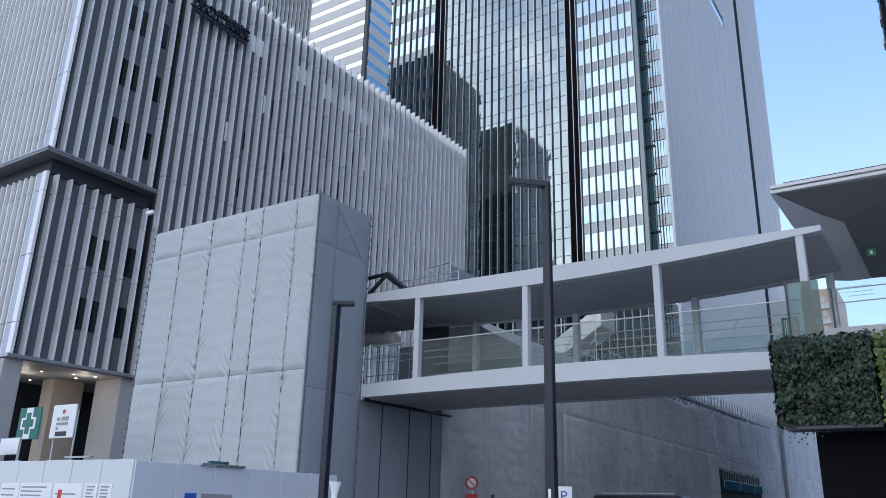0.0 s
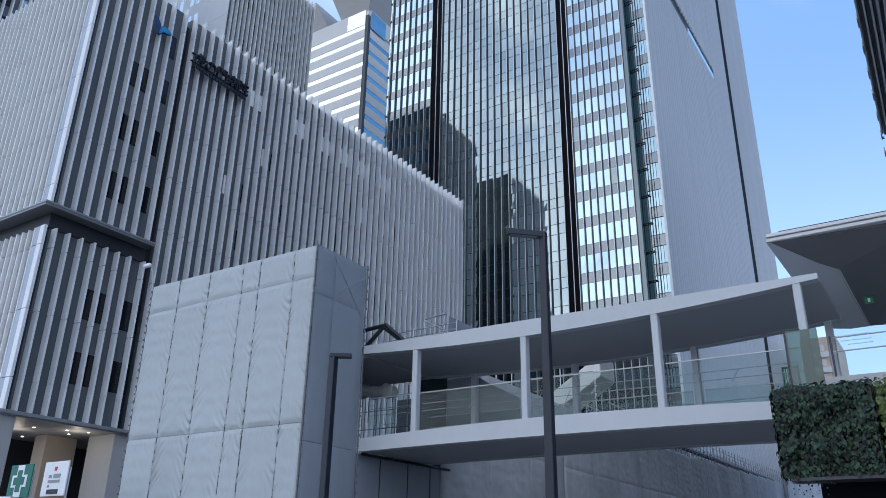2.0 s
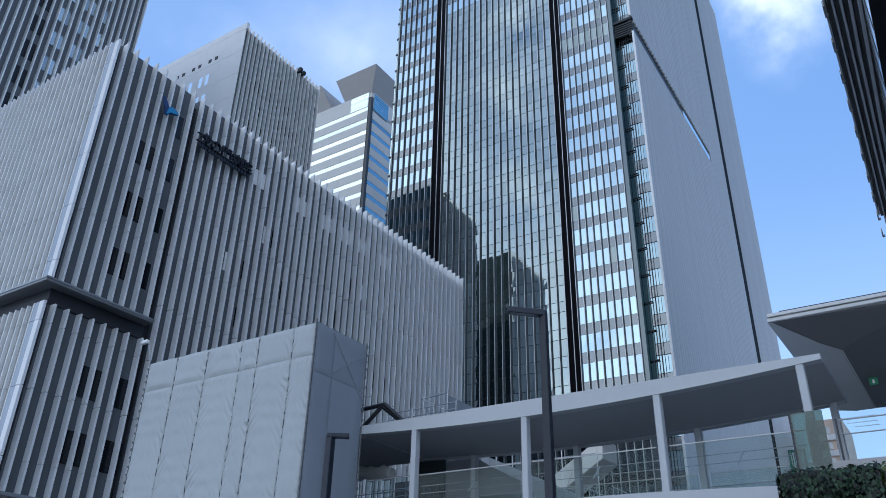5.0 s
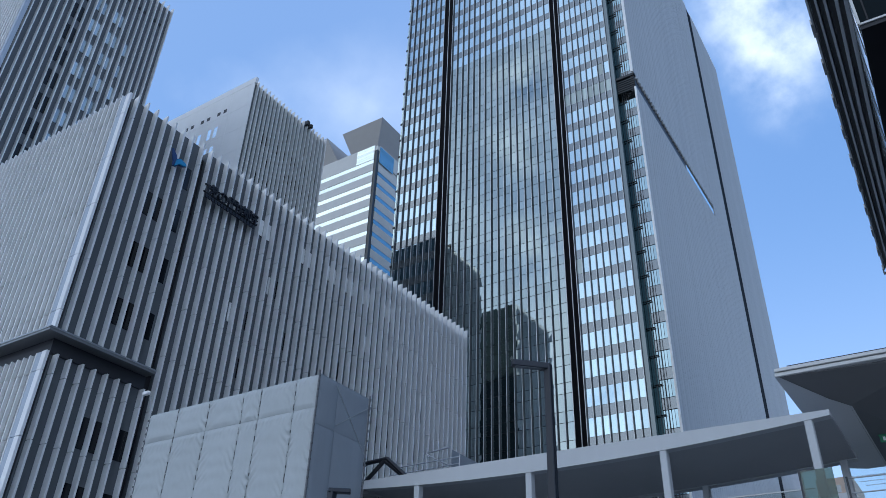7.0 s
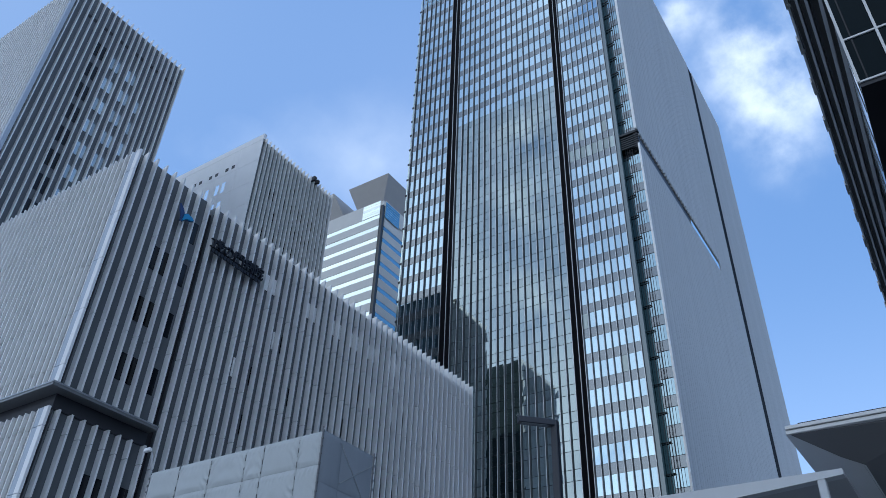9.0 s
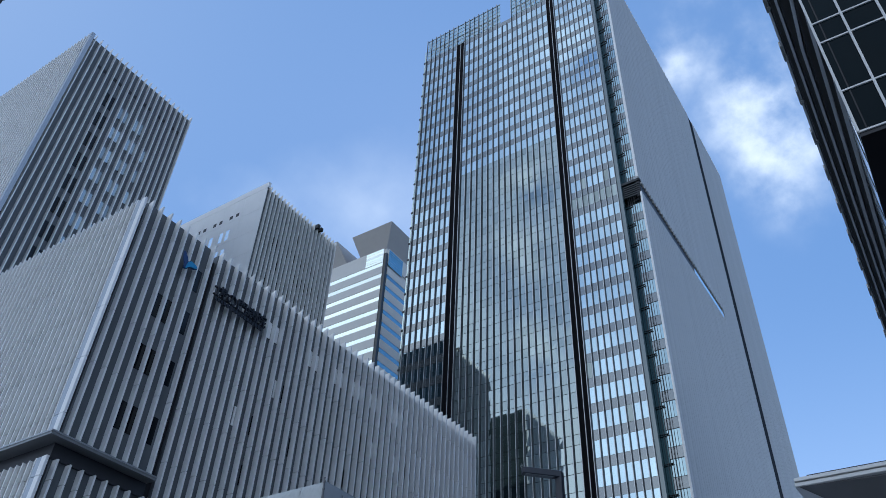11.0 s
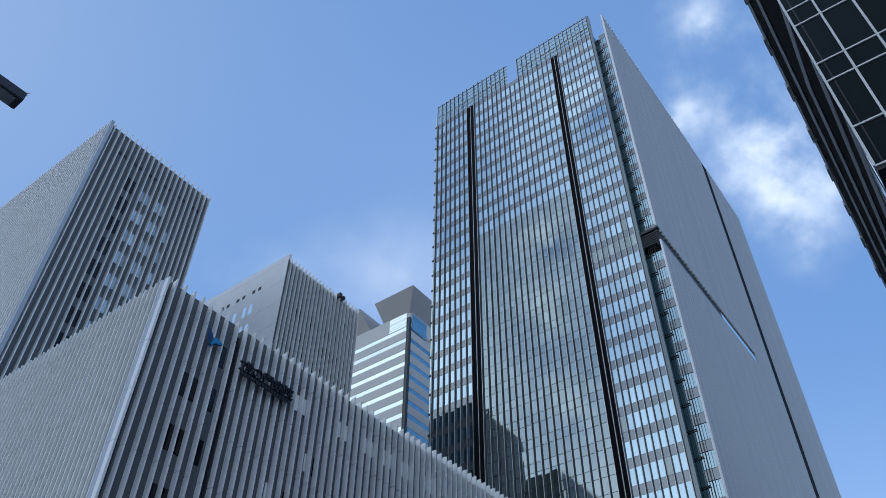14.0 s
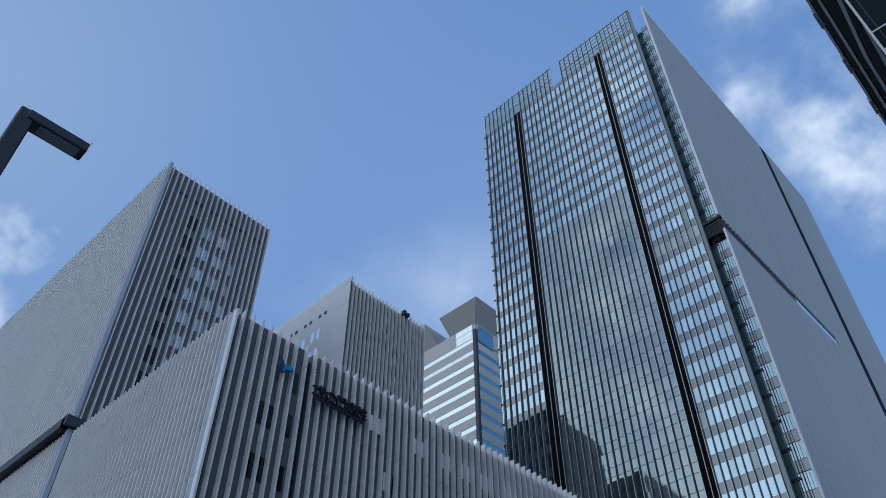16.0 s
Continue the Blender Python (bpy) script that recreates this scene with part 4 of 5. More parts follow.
def footbridge():
    t = thing("footbridge", "covered white steel footbridge with glass balustrades and grey soffits", "footbridge")
    part("front_beam", swept(BRIDGE, ((BY0, deck_low), (BY0 + 0.35, deck_low), (BY0 + 0.35, 0.0), (BY0, 0.0)), BXL, BXR, deck_z), t, "white painted edge beam")
    part("back_beam", swept(BRIDGE, ((BY1 - 0.35, deck_low), (BY1, deck_low), (BY1, 0.06), (BY1 - 0.35, 0.06)), BXL, BXR, deck_z), t)
    part("deck", swept(SOFFIT, ((BY0 + 0.35, lambda x: deck_low(x) + 0.02), (BY1 - 0.35, lambda x: deck_low(x) + 0.02), (BY1 - 0.35, 0.0), (BY0 + 0.35, -0.002)), BXL, BXR, deck_z), t, "grey bridge deck")
    part("roof_front", swept(BRIDGE, ((BY0, 0.0), (BY0 + 0.3, 0.0), (BY0 + 0.3, lambda x: roof_z(x) + 0.03), (BY0, lambda x: roof_z(x) + 0.03)), BXL, BXR, roof_low), t, "white roof fascia")
    part("roof_back", swept(BRIDGE, ((BY1 - 0.3, -0.06), (BY1, -0.06), (BY1, 0.16), (BY1 - 0.3, 0.16)), BXL, BXR, roof_low), t)
    part("roof_slab", swept(SOFFIT, ((BY0 + 0.3, 0.03), (BY1 - 0.3, -0.03), (BY1 - 0.3, 0.1), (BY0 + 0.3, 0.1)), BXL, BXR, roof_low), t, "grey roof with flat soffit")
    xs = (-14.15, -10.25, -6.27, -2.62)
    for x in xs:
        for y, x in ((BY0 + 0.02, x), (BY1 - 0.32, -2.44 if x > -3 else x)):
            bm = bmesh.new()
            box(bm, x - 0.095, x + 0.095, y, y + 0.26, deck_z(x) - 0.05, roof_low(x) + 0.02)
            part("pillar", mesh_of(bm, BRIDGE, bevel=0.02), t)
    ends = (BXL + 0.05,) + xs
    for a, b in zip(ends, ends[1:]):
        a, b = a + 0.18, b - 0.18
        for y in (BY0 + 0.14, BY1 - 0.16):
            z0, z1 = deck_z((a + b) / 2) - 0.06, 6.72
            o = part("glass_panel", boxes(RAILGLASS, (a, b, y, y + 0.014, z0, z1)), t, "clear glass balustrade panel")
            o.visible_shadow = False
            part("glass_rail", boxes(STEEL, (a, b, y - 0.01, y + 0.025, z1, z1 + 0.025)), t)
        part("handrail", tubes(STEEL, ((a, BY0 + 0.3, 6.42), (b, BY0 + 0.3, 6.42)), ((a, BY0 + 0.3, 6.2), (b, BY0 + 0.3, 6.2)), ((a, BY1 - 0.4, 6.3), (b, BY1 - 0.4, 6.3)), r=0.011), t, "steel handrail")
        part("rail_bracket", tubes(STEEL, (((a + b) / 2, BY0 + 0.16, 6.1), ((a + b) / 2 + 0.15, BY0 + 0.3, 6.42)), r=0.016), t)
    # roof runs on behind the sheeted box; sheets and a dark board close the far side by the stair
    part("roof_slab", boxes(SOFFIT, (-21.0, BXL, BY0 + 0.3, BY1, 8.19, 8.44)), t)
    part("dark_board", boxes(REAR, (-16.9, -15.52, BY1 + 0.05, BY1 + 0.11, 5.3, 8.25)), t, "dark board at the stair head")
    bm = bmesh.new()
    prism(bm, ((-15.5, 5.3), (-14.25, 5.3), (-14.25, 8.1), (-15.5, 8.1)), "y", BY1 + 0.06, BY1 + 0.1)
    part("screen_sheet", mesh_of(bm, SCREENSHEET), t, "blue-grey screening sheet")
    bm = bmesh.new()
    prism(bm, ((-14.22, 5.3), (-12.5, 5.3), (-12.5, 7.15), (-13.65, 7.75), (-14.22, 8.1)), "y", BY1 + 0.07, BY1 + 0.1)
    part("screen_sheet", mesh_of(bm, SCREENSHEET), t, "blue-grey screening sheet")
    part("under_pipe", tubes(BLACKMETAL, ((-16.2, 20.15, 4.98), (-16.2, 25.4, 5.02)), r=0.05), t)
    return t


SCREENSHEET = material("screen_sheet_grey", (0.25, 0.265, 0.285), 0.5, 0.0, grain=0.05, stain=0.2, streak=0.08, bump=0.5, bump_scale=2.0)
footbridge()


# ---- netted site wall along the street ----
def site_wall():
    t = thing("netted_wall", "long site wall hung with streaked grey netting sheets", "site wall")
    x = -16.35
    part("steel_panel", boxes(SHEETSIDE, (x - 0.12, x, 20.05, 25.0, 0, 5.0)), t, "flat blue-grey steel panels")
    for y in (21.3, 22.9, 24.3):
        part("panel_seam", boxes(BAND, (x + 0.003, x + 0.02, y, y + 0.035, 0, 4.98)), t, "dark joint between the steel panels")
    part("backing", boxes(BAND, (x - 0.4, x - 0.16, 25.2, 162, 0, 8.9)), t)
    kinds = [cloth(NETMAT, 3.62, 6.3, 36, 60, 0.09, 200 + i, 4.0) for i in range(5)]
    tops = [cloth(NETMAT, 3.62, 3.1, 36, 30, 0.09, 220 + i, 4.0) for i in range(5)]
    y = 25.05
    while y < 160:
        if not (64.5 < y + 1.8 < 81):
            part("net_sheet", kinds[rnd.randrange(5)], t, at=(x, y, 0.0), rot=(0, 0, radians(90)))
        else:
            o = part("net_sheet", kinds[rnd.randrange(5)], t, at=(x, y, 5.3), rot=(0, 0, radians(90)))
            o.scale = (1, 1, 0.16)
        o = part("net_sheet", tops[rnd.randrange(5)], t, at=(x + 0.02, y, 6.28), rot=(0, 0, radians(90)))
        o.scale = (1, 1, (9.3 + 0.036 * max(0.0, y - 54) + 0.14 * max(0.0, y - 92) - 6.28) / 3.1)
        y += 3.64
    part("gate_leaf", boxes(GATETEAL, (x - 0.1, x + 0.05, 66.2, 80, 3.75, 4.55)), t, "teal sheeting over the site gate")
    # dark sheet stands in for the unlit inside of the gate
    part("gate_void", boxes(REAR, (x - 0.15, x - 0.11, 65, 81, 0, 5.4)), t)
    part("gate_rail", tubes(STEEL, ((x + 0.3, 65.2, 5.15), (x + 0.3, 81, 5.15)), ((x + 0.3, 65.2, 4.45), (x + 0.3, 81, 4.45)), *[((x + 0.3, 65.2 + 0.75 * i, 4.4 - 0.5 * (i % 7 == 0)), (x + 0.3, 65.2 + 0.75 * i, 5.3)) for i in range(22)], r=0.022, n=5), t)
    # walkway rails on top
    part("top_rail", tubes(STEEL, *[((x - 0.6 - d, 44, z), (x - 0.6 - d, 126, z + 0.8)) for d in (0, 1.5) for z in (9.9, 10.4, 10.9)], r=0.035, n=6), t, "steel scaffold rails")
    for k in range(44):
        part("top_post", tubes(STEEL, ((x - 0.6 - 1.5 * (k % 2), 45 + 1.8 * k, 8.9), (x - 0.6 - 1.5 * (k % 2), 45 + 1.8 * k, 11.2 + 0.01 * k)), r=0.03, n=6), t)
    part("top_mesh", tubes(STEEL, *[((x - 0.5, 50 + 0.9 * i, 9.2), (x - 0.5, 50.9 + 0.9 * i, 10.6)) for i in range(80)], *[((x - 0.45 - 1.4 * (i % 2), 50.3 + 0.5 * i, 9.2 + 0.01 * i), (x - 0.45 - 1.4 * (i % 2), 50.3 + 0.5 * i, 10.9 + 0.012 * i)) for i in range(110)], r=0.026, n=4), t, "wire mesh along the walkway", kind="stuff")
    part("slanted_beam", tubes(BLACKMETAL, ((x - 0.64, 57, 10.1), (x - 0.64, 89, 10.68)), r=0.2, n=8), t, "dark beam behind the walkway mesh")
    part("walkway", boxes(BAND, (x - 2.4, x - 0.3, 44, 126, 9.05, 9.2)), t, "dark scaffold walkway")
    bm = bmesh.new()
    tube(bm, (x + 0.35, 90.5, 0), (x + 0.35, 90.5, 14), 0.22, 12)
    part("mast", mesh_of(bm, SHEETSIDE), t, "pale round mast")
    # enclosure above the bridge roof
    part("enclosure", boxes(SHEETSIDE, (x + 0.55, x + 0.62, 24.5, 27.0, 8.4, 10.75)), t)
    part("enclosure_frame", tubes(STEEL, *[((x + 0.6, 24.45, 8.2), (x + 0.6, 24.45, 10.95)), ((x - 0.5, 24.45, 8.2), (x - 0.5, 24.45, 10.9)), ((x - 0.6, 24.45, 10.75), (x + 0.6, 24.45, 10.85)), ((x - 0.6, 24.45, 9.3), (x + 0.6, 24.45, 9.35)), ((x - 0.6, 24.45, 8.9), (x + 0.6, 24.45, 8.9)), ((x - 0.5, 24.45, 10.7), (x + 0.6, 24.45, 10.1))], r=0.03, n=6), t)
    part("roof_rail", tubes(STEEL, ((-21.5, 26.0, 9.0), (-16.6, 24.6, 9.6)), ((-21.5, 26.0, 8.7), (-16.6, 24.6, 9.2)), r=0.03, n=6), t)
    part("roof_rail", tubes(STEEL, *[((-18.4, 24.2, z), (-15.2, 24.2, z + 0.05)) for z in (10.02, 10.28)], *[((-18.2 + 1.0 * i, 24.2, 8.3), (-18.2 + 1.0 * i, 24.2, 10.4)) for i in range(4)], r=0.024, n=6), t, "steel rails on the bridge roof")
    part("hoist_arm", tubes(BLACKMETAL, ((-16.9, 20.6, 8.5), (-16.0, 20.7, 9.35)), ((-16.0, 20.7, 9.35), (-15.2, 20.9, 8.7)), ((-16.9, 20.6, 9.3), (-15.9, 20.7, 9.4)), ((-15.9, 20.7, 9.4), (-15.0, 20.8, 8.62)), r=0.075, n=8), t, "dark folded steel arm")
    return t


site_wall()


# ---- works behind the bridge ----
def works():
    t = thing("stair_works", "unfinished stair draped in white tarpaulins inside a scaffold", "construction works")
    for i, (x0, z0, x1, z1, y, w) in enumerate(((-30.5, 9.0, -20.5, 15.3, 52.0, 1.1), (-26.5, 9.3, -18.5, 14.2, 47.0, 1.0))):
        bm = bmesh.new()
        prism(bm, ((x0, z0 - 0.9), (x1, z1 - 0.9), (x1, z1 + 0.5), (x0, z0 + 0.5)), "y", y, y + 2.5)
        part("tarpaulin", mesh_of(bm, TARP, bevel=0.05), t, "creased white tarpaulin")
    part("tarpaulin", boxes(TARP, (-24.5, -19.4, 49.0, 51.8, 8.0, 11.0), bevel=0.08), t)
    for i in range(15):
        x = -34 + 1.15 * i
        part("scaffold_post", tubes(FIN_EDGE, ((x, 44.5, 0), (x, 44.5, 15.5 - 0.12 * i)), r=0.035, n=6), t)
    for z in (9.2, 11.0, 13.0):
        part("scaffold_rail", tubes(STEEL, ((-34, 44.5, z), (-18, 44.5, z)), r=0.03, n=6), t)
    for i in range(8):
        part("scaffold_brace", tubes(STEEL, ((-33 + 2 * i, 44.4, 9), (-31.5 + 2 * i, 44.4, 12)), r=0.022, n=5), t)
    part("dark_bay", boxes(BAND, (-20.3, -17.0, 27.5, 28.0, 0, 8.4)), t)
    return t


TARP = material("white_tarpaulin", (0.80, 0.77, 0.71), 0.7, 0.0, stain=0.2, streak=0.1, bump=0.4, bump_scale=1.2)
works()
lf = thing("scaffold", "steel scaffold bay with a rolled sheet at the bridge end", "scaffold")
for i in range(6):
    part("pole", tubes(STEEL, ((-20.5 + 0.75 * i, 24.4 + 0.2 * (i % 2), 5.0), (-20.5 + 0.75 * i, 24.4 + 0.2 * (i % 2), 8.2)), r=0.025, n=6), lf)
for z in (5.7, 6.1, 6.6, 7.3):
    part("rail", tubes(STEEL, ((-20.6, 24.4, z), (-16.4, 24.3, z)), r=0.022, n=6), lf)
bm = bmesh.new()
rings = []
for i in range(19):
    x, rad = -20.3 + 0.19 * i, 0.25 + 0.035 * math.sin(2.1 * i) + (0.02 if i % 3 else -0.04)
    rings.append([bm.verts.new((x, 22.7 + rad * math.cos(0.45 * k), 7.86 - 0.017 * i + 0.03 * math.sin(1.3 * i) + rad * math.sin(0.45 * k))) for k in range(14)])
for p, q in zip(rings, rings[1:]):
    for k in range(14):
        bm.faces.new((p[k], p[(k + 1) % 14], q[(k + 1) % 14], q[k])).smooth = True
bm.faces.new(rings[0][::-1])
bm.faces.new(rings[-1])
part("rolled_sheet", mesh_of(bm, TARP), lf, "rolled pale sheet")


# ---- street lamps ----
def street_lamp(px, py, ax, ay, top=7.72, w=0.19, reach=0.72, slim=0.68):
    t = thing("street_lamp", "tall dark grey street lamp with a flat box head", "street lamp", "street lamps", at=(px, py, 0.15))
    h = top - 0.15
    bm = bmesh.new()
    box(bm, -w / 2, w / 2, -w / 2, w / 2, 0, h)
    for v in bm.verts:
        if v.co.z > 1:
            v.co.x, v.co.y = v.co.x * slim, v.co.y * slim
    part("pole", mesh_of(bm, LAMPMETAL, bevel=0.012), t)
    part("base_plate", boxes(LAMPMETAL, (-0.22, 0.22, -0.22, 0.22, 0, 0.04), bevel=0.01), t)
    head = new("head", boxes(LAMPMETAL, (0, reach, -w * slim / 2 - 0.012, w * slim / 2 + 0.012, h - 0.12, h + 0.005), bevel=0.012))
    head.parent = t
    head.rotation_euler = (0, 0, math.atan2(ay, ax))
    part("lens", boxes(LENS, (0.14, reach - 0.06, -w * slim / 2 + 0.01, w * slim / 2 - 0.01, h - 0.128, h - 0.118)), head, "grey glass lamp lens")
    spikes = tubes(STEEL, *[((reach - 0.02, -0.05 + 0.05 * i, h), (reach + 0.02, -0.05 + 0.05 * i, h + 0.06)) for i in range(3)], *[((0.0, -0.05 + 0.05 * i, h), (-0.03, -0.05 + 0.05 * i, h + 0.06)) for i in range(3)], r=0.004, n=4)
    part("spikes", spikes, head, "thin bird spikes")
    return t


LENS = material("lamp_lens", (0.16, 0.18, 0.20), 0.25, 0.0, stain=0.1)
l1 = street_lamp(-6.02, 12.72, -0.72, -0.69)
part("sticker", boxes(WHITE, (-0.02, 0.03, -0.099, -0.096, 1.55, 1.85)), l1, "white sticker")
street_lamp(-5.85, 0.44, 0.03, 1.0, reach=0.6, w=0.17, slim=0.9)


def small_lamp():
    t = thing("street_lamp", "slim dark street lamp with a short flat head", "street lamp", "street lamps", at=(-8.46, 9.63, 0.15))
    h = 4.72
    part("pole", boxes(LAMPMETAL, (-0.06, 0.06, -0.06, 0.06, 0, h), bevel=0.01), t)
    part("head", boxes(LAMPMETAL, (-0.06, 0.30, -0.07, 0.07, h - 0.05, h + 0.02), bevel=0.01), t, rot=(0, 0, radians(35)))
    return t


small_lamp()


# ---- traffic signs and small street things ----
def round_sign():
    t = thing("road_sign", "round red and white prohibition sign on a pole", "road sign", at=(-15.4, 25.7, 0))
    bm = bmesh.new()
    bmesh.ops.create_cone(bm, cap_ends=True, segments=28, radius1=0.24, radius2=0.24, depth=0.02, matrix=pose(0, 0, 2.6, 90, 0, 30))
    part("disc", mesh_of(bm, RED), t)
    bm = bmesh.new()
    bmesh.ops.create_cone(bm, cap_ends=True, segments=28, radius1=0.165, radius2=0.165, depth=0.03, matrix=pose(0, 0, 2.6, 90, 0, 30))
    part("face", mesh_of(bm, WHITE), t)
    part("slash", boxes(RED, (-0.16, 0.16, -0.02, 0.02, -0.02, 0.02)), t, at=(0.01, -0.01, 2.6), rot=(0, radians(45), radians(30)))
    part("plate", boxes(RED, (-0.22, 0.22, -0.012, 0.012, 0, 0.16)), t, at=(0.0, 0, 2.05), rot=(0, 0, radians(30)))
    part("pole", tubes(STEEL, ((0.02, 0.06, 0), (0.02, 0.06, 2.9)), r=0.035), t)
    return t


round_sign()
ps = thing("parking_sign", "white parking sign with blue letter on a pole", "road sign", at=(-9.72, 21.4, 0))
part("plate", boxes(WHITE, (-0.2, 0.2, -0.01, 0.01, 1.85, 2.35)), ps, rot=(0, 0, radians(24)))
part("pole", tubes(STEEL, ((-0.12, 0.05, 0), (-0.12, 0.05, 2.3)), r=0.03), ps)


def lettering(text, size, depth, mat):
    cu = bpy.data.curves.new("text", "FONT")
    cu.body, cu.size, cu.extrude = text, size, depth
    tmp = bpy.data.objects.new("text", cu)
    scene.collection.objects.link(tmp)
    me = bpy.data.meshes.new_from_object(tmp.evaluated_get(bpy.context.evaluated_depsgraph_get()))
    bpy.data.objects.remove(tmp)
    me.materials.append(mat)
    return me


part("letter", lettering("P", 0.4, 0.004, BLUE), ps, at=(-0.12, -0.07, 1.95), rot=(radians(90), 0, radians(24)))

hs = thing("hospital_sign", "dark metal lettering of the hospital name on the fins", "sign", at=(AX + 0.25, 28.9, 34.95))
for i, ch in enumerate("虎の門病院"):
    part("letter", lettering(ch, 1.12, 0.10, BLACKMETAL), hs, at=(0, 0.05 + 1.05 * i, 0.0), rot=(radians(90), 0, radians(90)))
for i in range(17):
    part("subtitle_bar", boxes(BLACKMETAL, (-0.05, 0.05, 0.1 + 0.3 * i, 0.32 + 0.3 * i, -0.42, -0.12)), hs)
part("mount_rail", boxes(BLACKMETAL, (-0.25, -0.1, 0.0, 5.3, 0.1, 0.16), (-0.25, -0.1, 0.0, 5.3, 0.75, 0.81)), hs)

NAVY = material("emblem_navy", (0.02, 0.05, 0.16), 0.4, 0.0)
SKYBLUE = material("emblem_blue", (0.03, 0.28, 0.55), 0.4, 0.0)
lg = thing("wall_emblem", "blue leaf-shaped emblem mounted on the fins", "emblem", at=(AX + 0.12, 25.5, 35.2))
bm = bmesh.new()
prism(bm, ((-0.05, 1.5), (0.05, 1.52), (0.45, 1.1), (0.62, 0.72), (0.55, 0.30), (0.42, -0.12), (0.36, -0.1), (0.33, 0.35), (0.08, 0.9)), "x", 0, 0.12)
part("leaf", mesh_of(bm, NAVY), lg, "dark blue leaf")
bm = bmesh.new()
prism(bm, ((0.46, 0.28), (0.58, 0.66), (0.95, 0.98), (1.5, 0.84), (1.68, 0.66), (1.4, 0.5), (0.9, 0.40), (0.6, 0.02)), "x", 0.01, 0.12)
part("leaf", mesh_of(bm, SKYBLUE), lg, "light blue leaf")
bm = bmesh.new()
prism(bm, ((0.40, 0.18), (0.52, 0.70), (0.93, 1.06), (1.52, 0.91), (1.78, 0.66), (1.44, 0.43), (0.95, 0.33), (0.62, -0.08)), "x", -0.04, 0.005)
lg.scale = (1, 0.84, 0.84)
lg.location.z += 0.18
part("outline", mesh_of(bm, NAVY), lg, "dark rim behind the leaf")


# ---- low street things ----
wp = thing("marker_post", "white marker post with a flared cap beside the hoarding", "post", at=(-7.95, 9.3, 0.15))
part("post", tubes(WHITE, ((0, 0, 0), (0, 0, 1.66)), r=0.045), wp)
bm = bmesh.new()
bmesh.ops.create_cone(bm, cap_ends=True, segments=16, radius1=0.05, radius2=0.095, depth=0.16, matrix=pose(0, 0, 1.74))
part("cap", mesh_of(bm, WHITE), wp)
bar = thing("site_barrier", "white steel site barrier panels with a warning lamp", "barrier", at=(-14.6, 24.0, 0))
for i in range(2):
    part("panel", boxes(HOARD, (0.03 + 1.05 * i, 1.03 + 1.05 * i, -0.03, 0.03, 0.05, 2.02), bevel=0.012), bar)
part("lamp", boxes(BLACK, (1.0, 1.1, -0.05, 0.05, 2.02, 2.16), bevel=0.02), bar)
part("rail", tubes(STEEL, ((1.1, 0, 2.08), (1.8, 0, 2.06)), r=0.02), bar)


def van():
    t = thing("van", "dark delivery van parked by the netted wall", "van", at=(-11.6, 31.0, 0))
    bm = bmesh.new()
    prism(bm, ((-0.9, 0.45), (3.9, 0.45), (3.9, 1.15), (3.4, 1.35), (2.8, 2.2), (2.5, 2.36), (-0.8, 2.36), (-0.9, 2.2)), "y", -0.9, 0.9)
    part("body", mesh_of(bm, LAMPMETAL, bevel=0.05), t)
    part("roof_rail", boxes(STEEL, (-0.6, 2.3, -0.82, -0.76, 2.4, 2.44)), t)
    part("side_window", boxes(WINDARK, (1.7, 2.7, -0.93, -0.902, 1.35, 2.0)), t)
    for x in (0.1, 3.0):
        for y in (-0.82, 0.82):
            bm = bmesh.new()
            bmesh.ops.create_cone(bm, cap_ends=True, segments=20, radius1=0.33, radius2=0.33, depth=0.2, matrix=pose(x, y, 0.33, 90))
            w = part("wheel", mesh_of(bm, BLACK), t)
            bm = bmesh.new()
            bmesh.ops.create_cone(bm, cap_ends=True, segments=16, radius1=0.2, radius2=0.2, depth=0.22, matrix=pose(x, y, 0.33, 90))
            part("rim", mesh_of(bm, STEEL), w)
    return t


van()


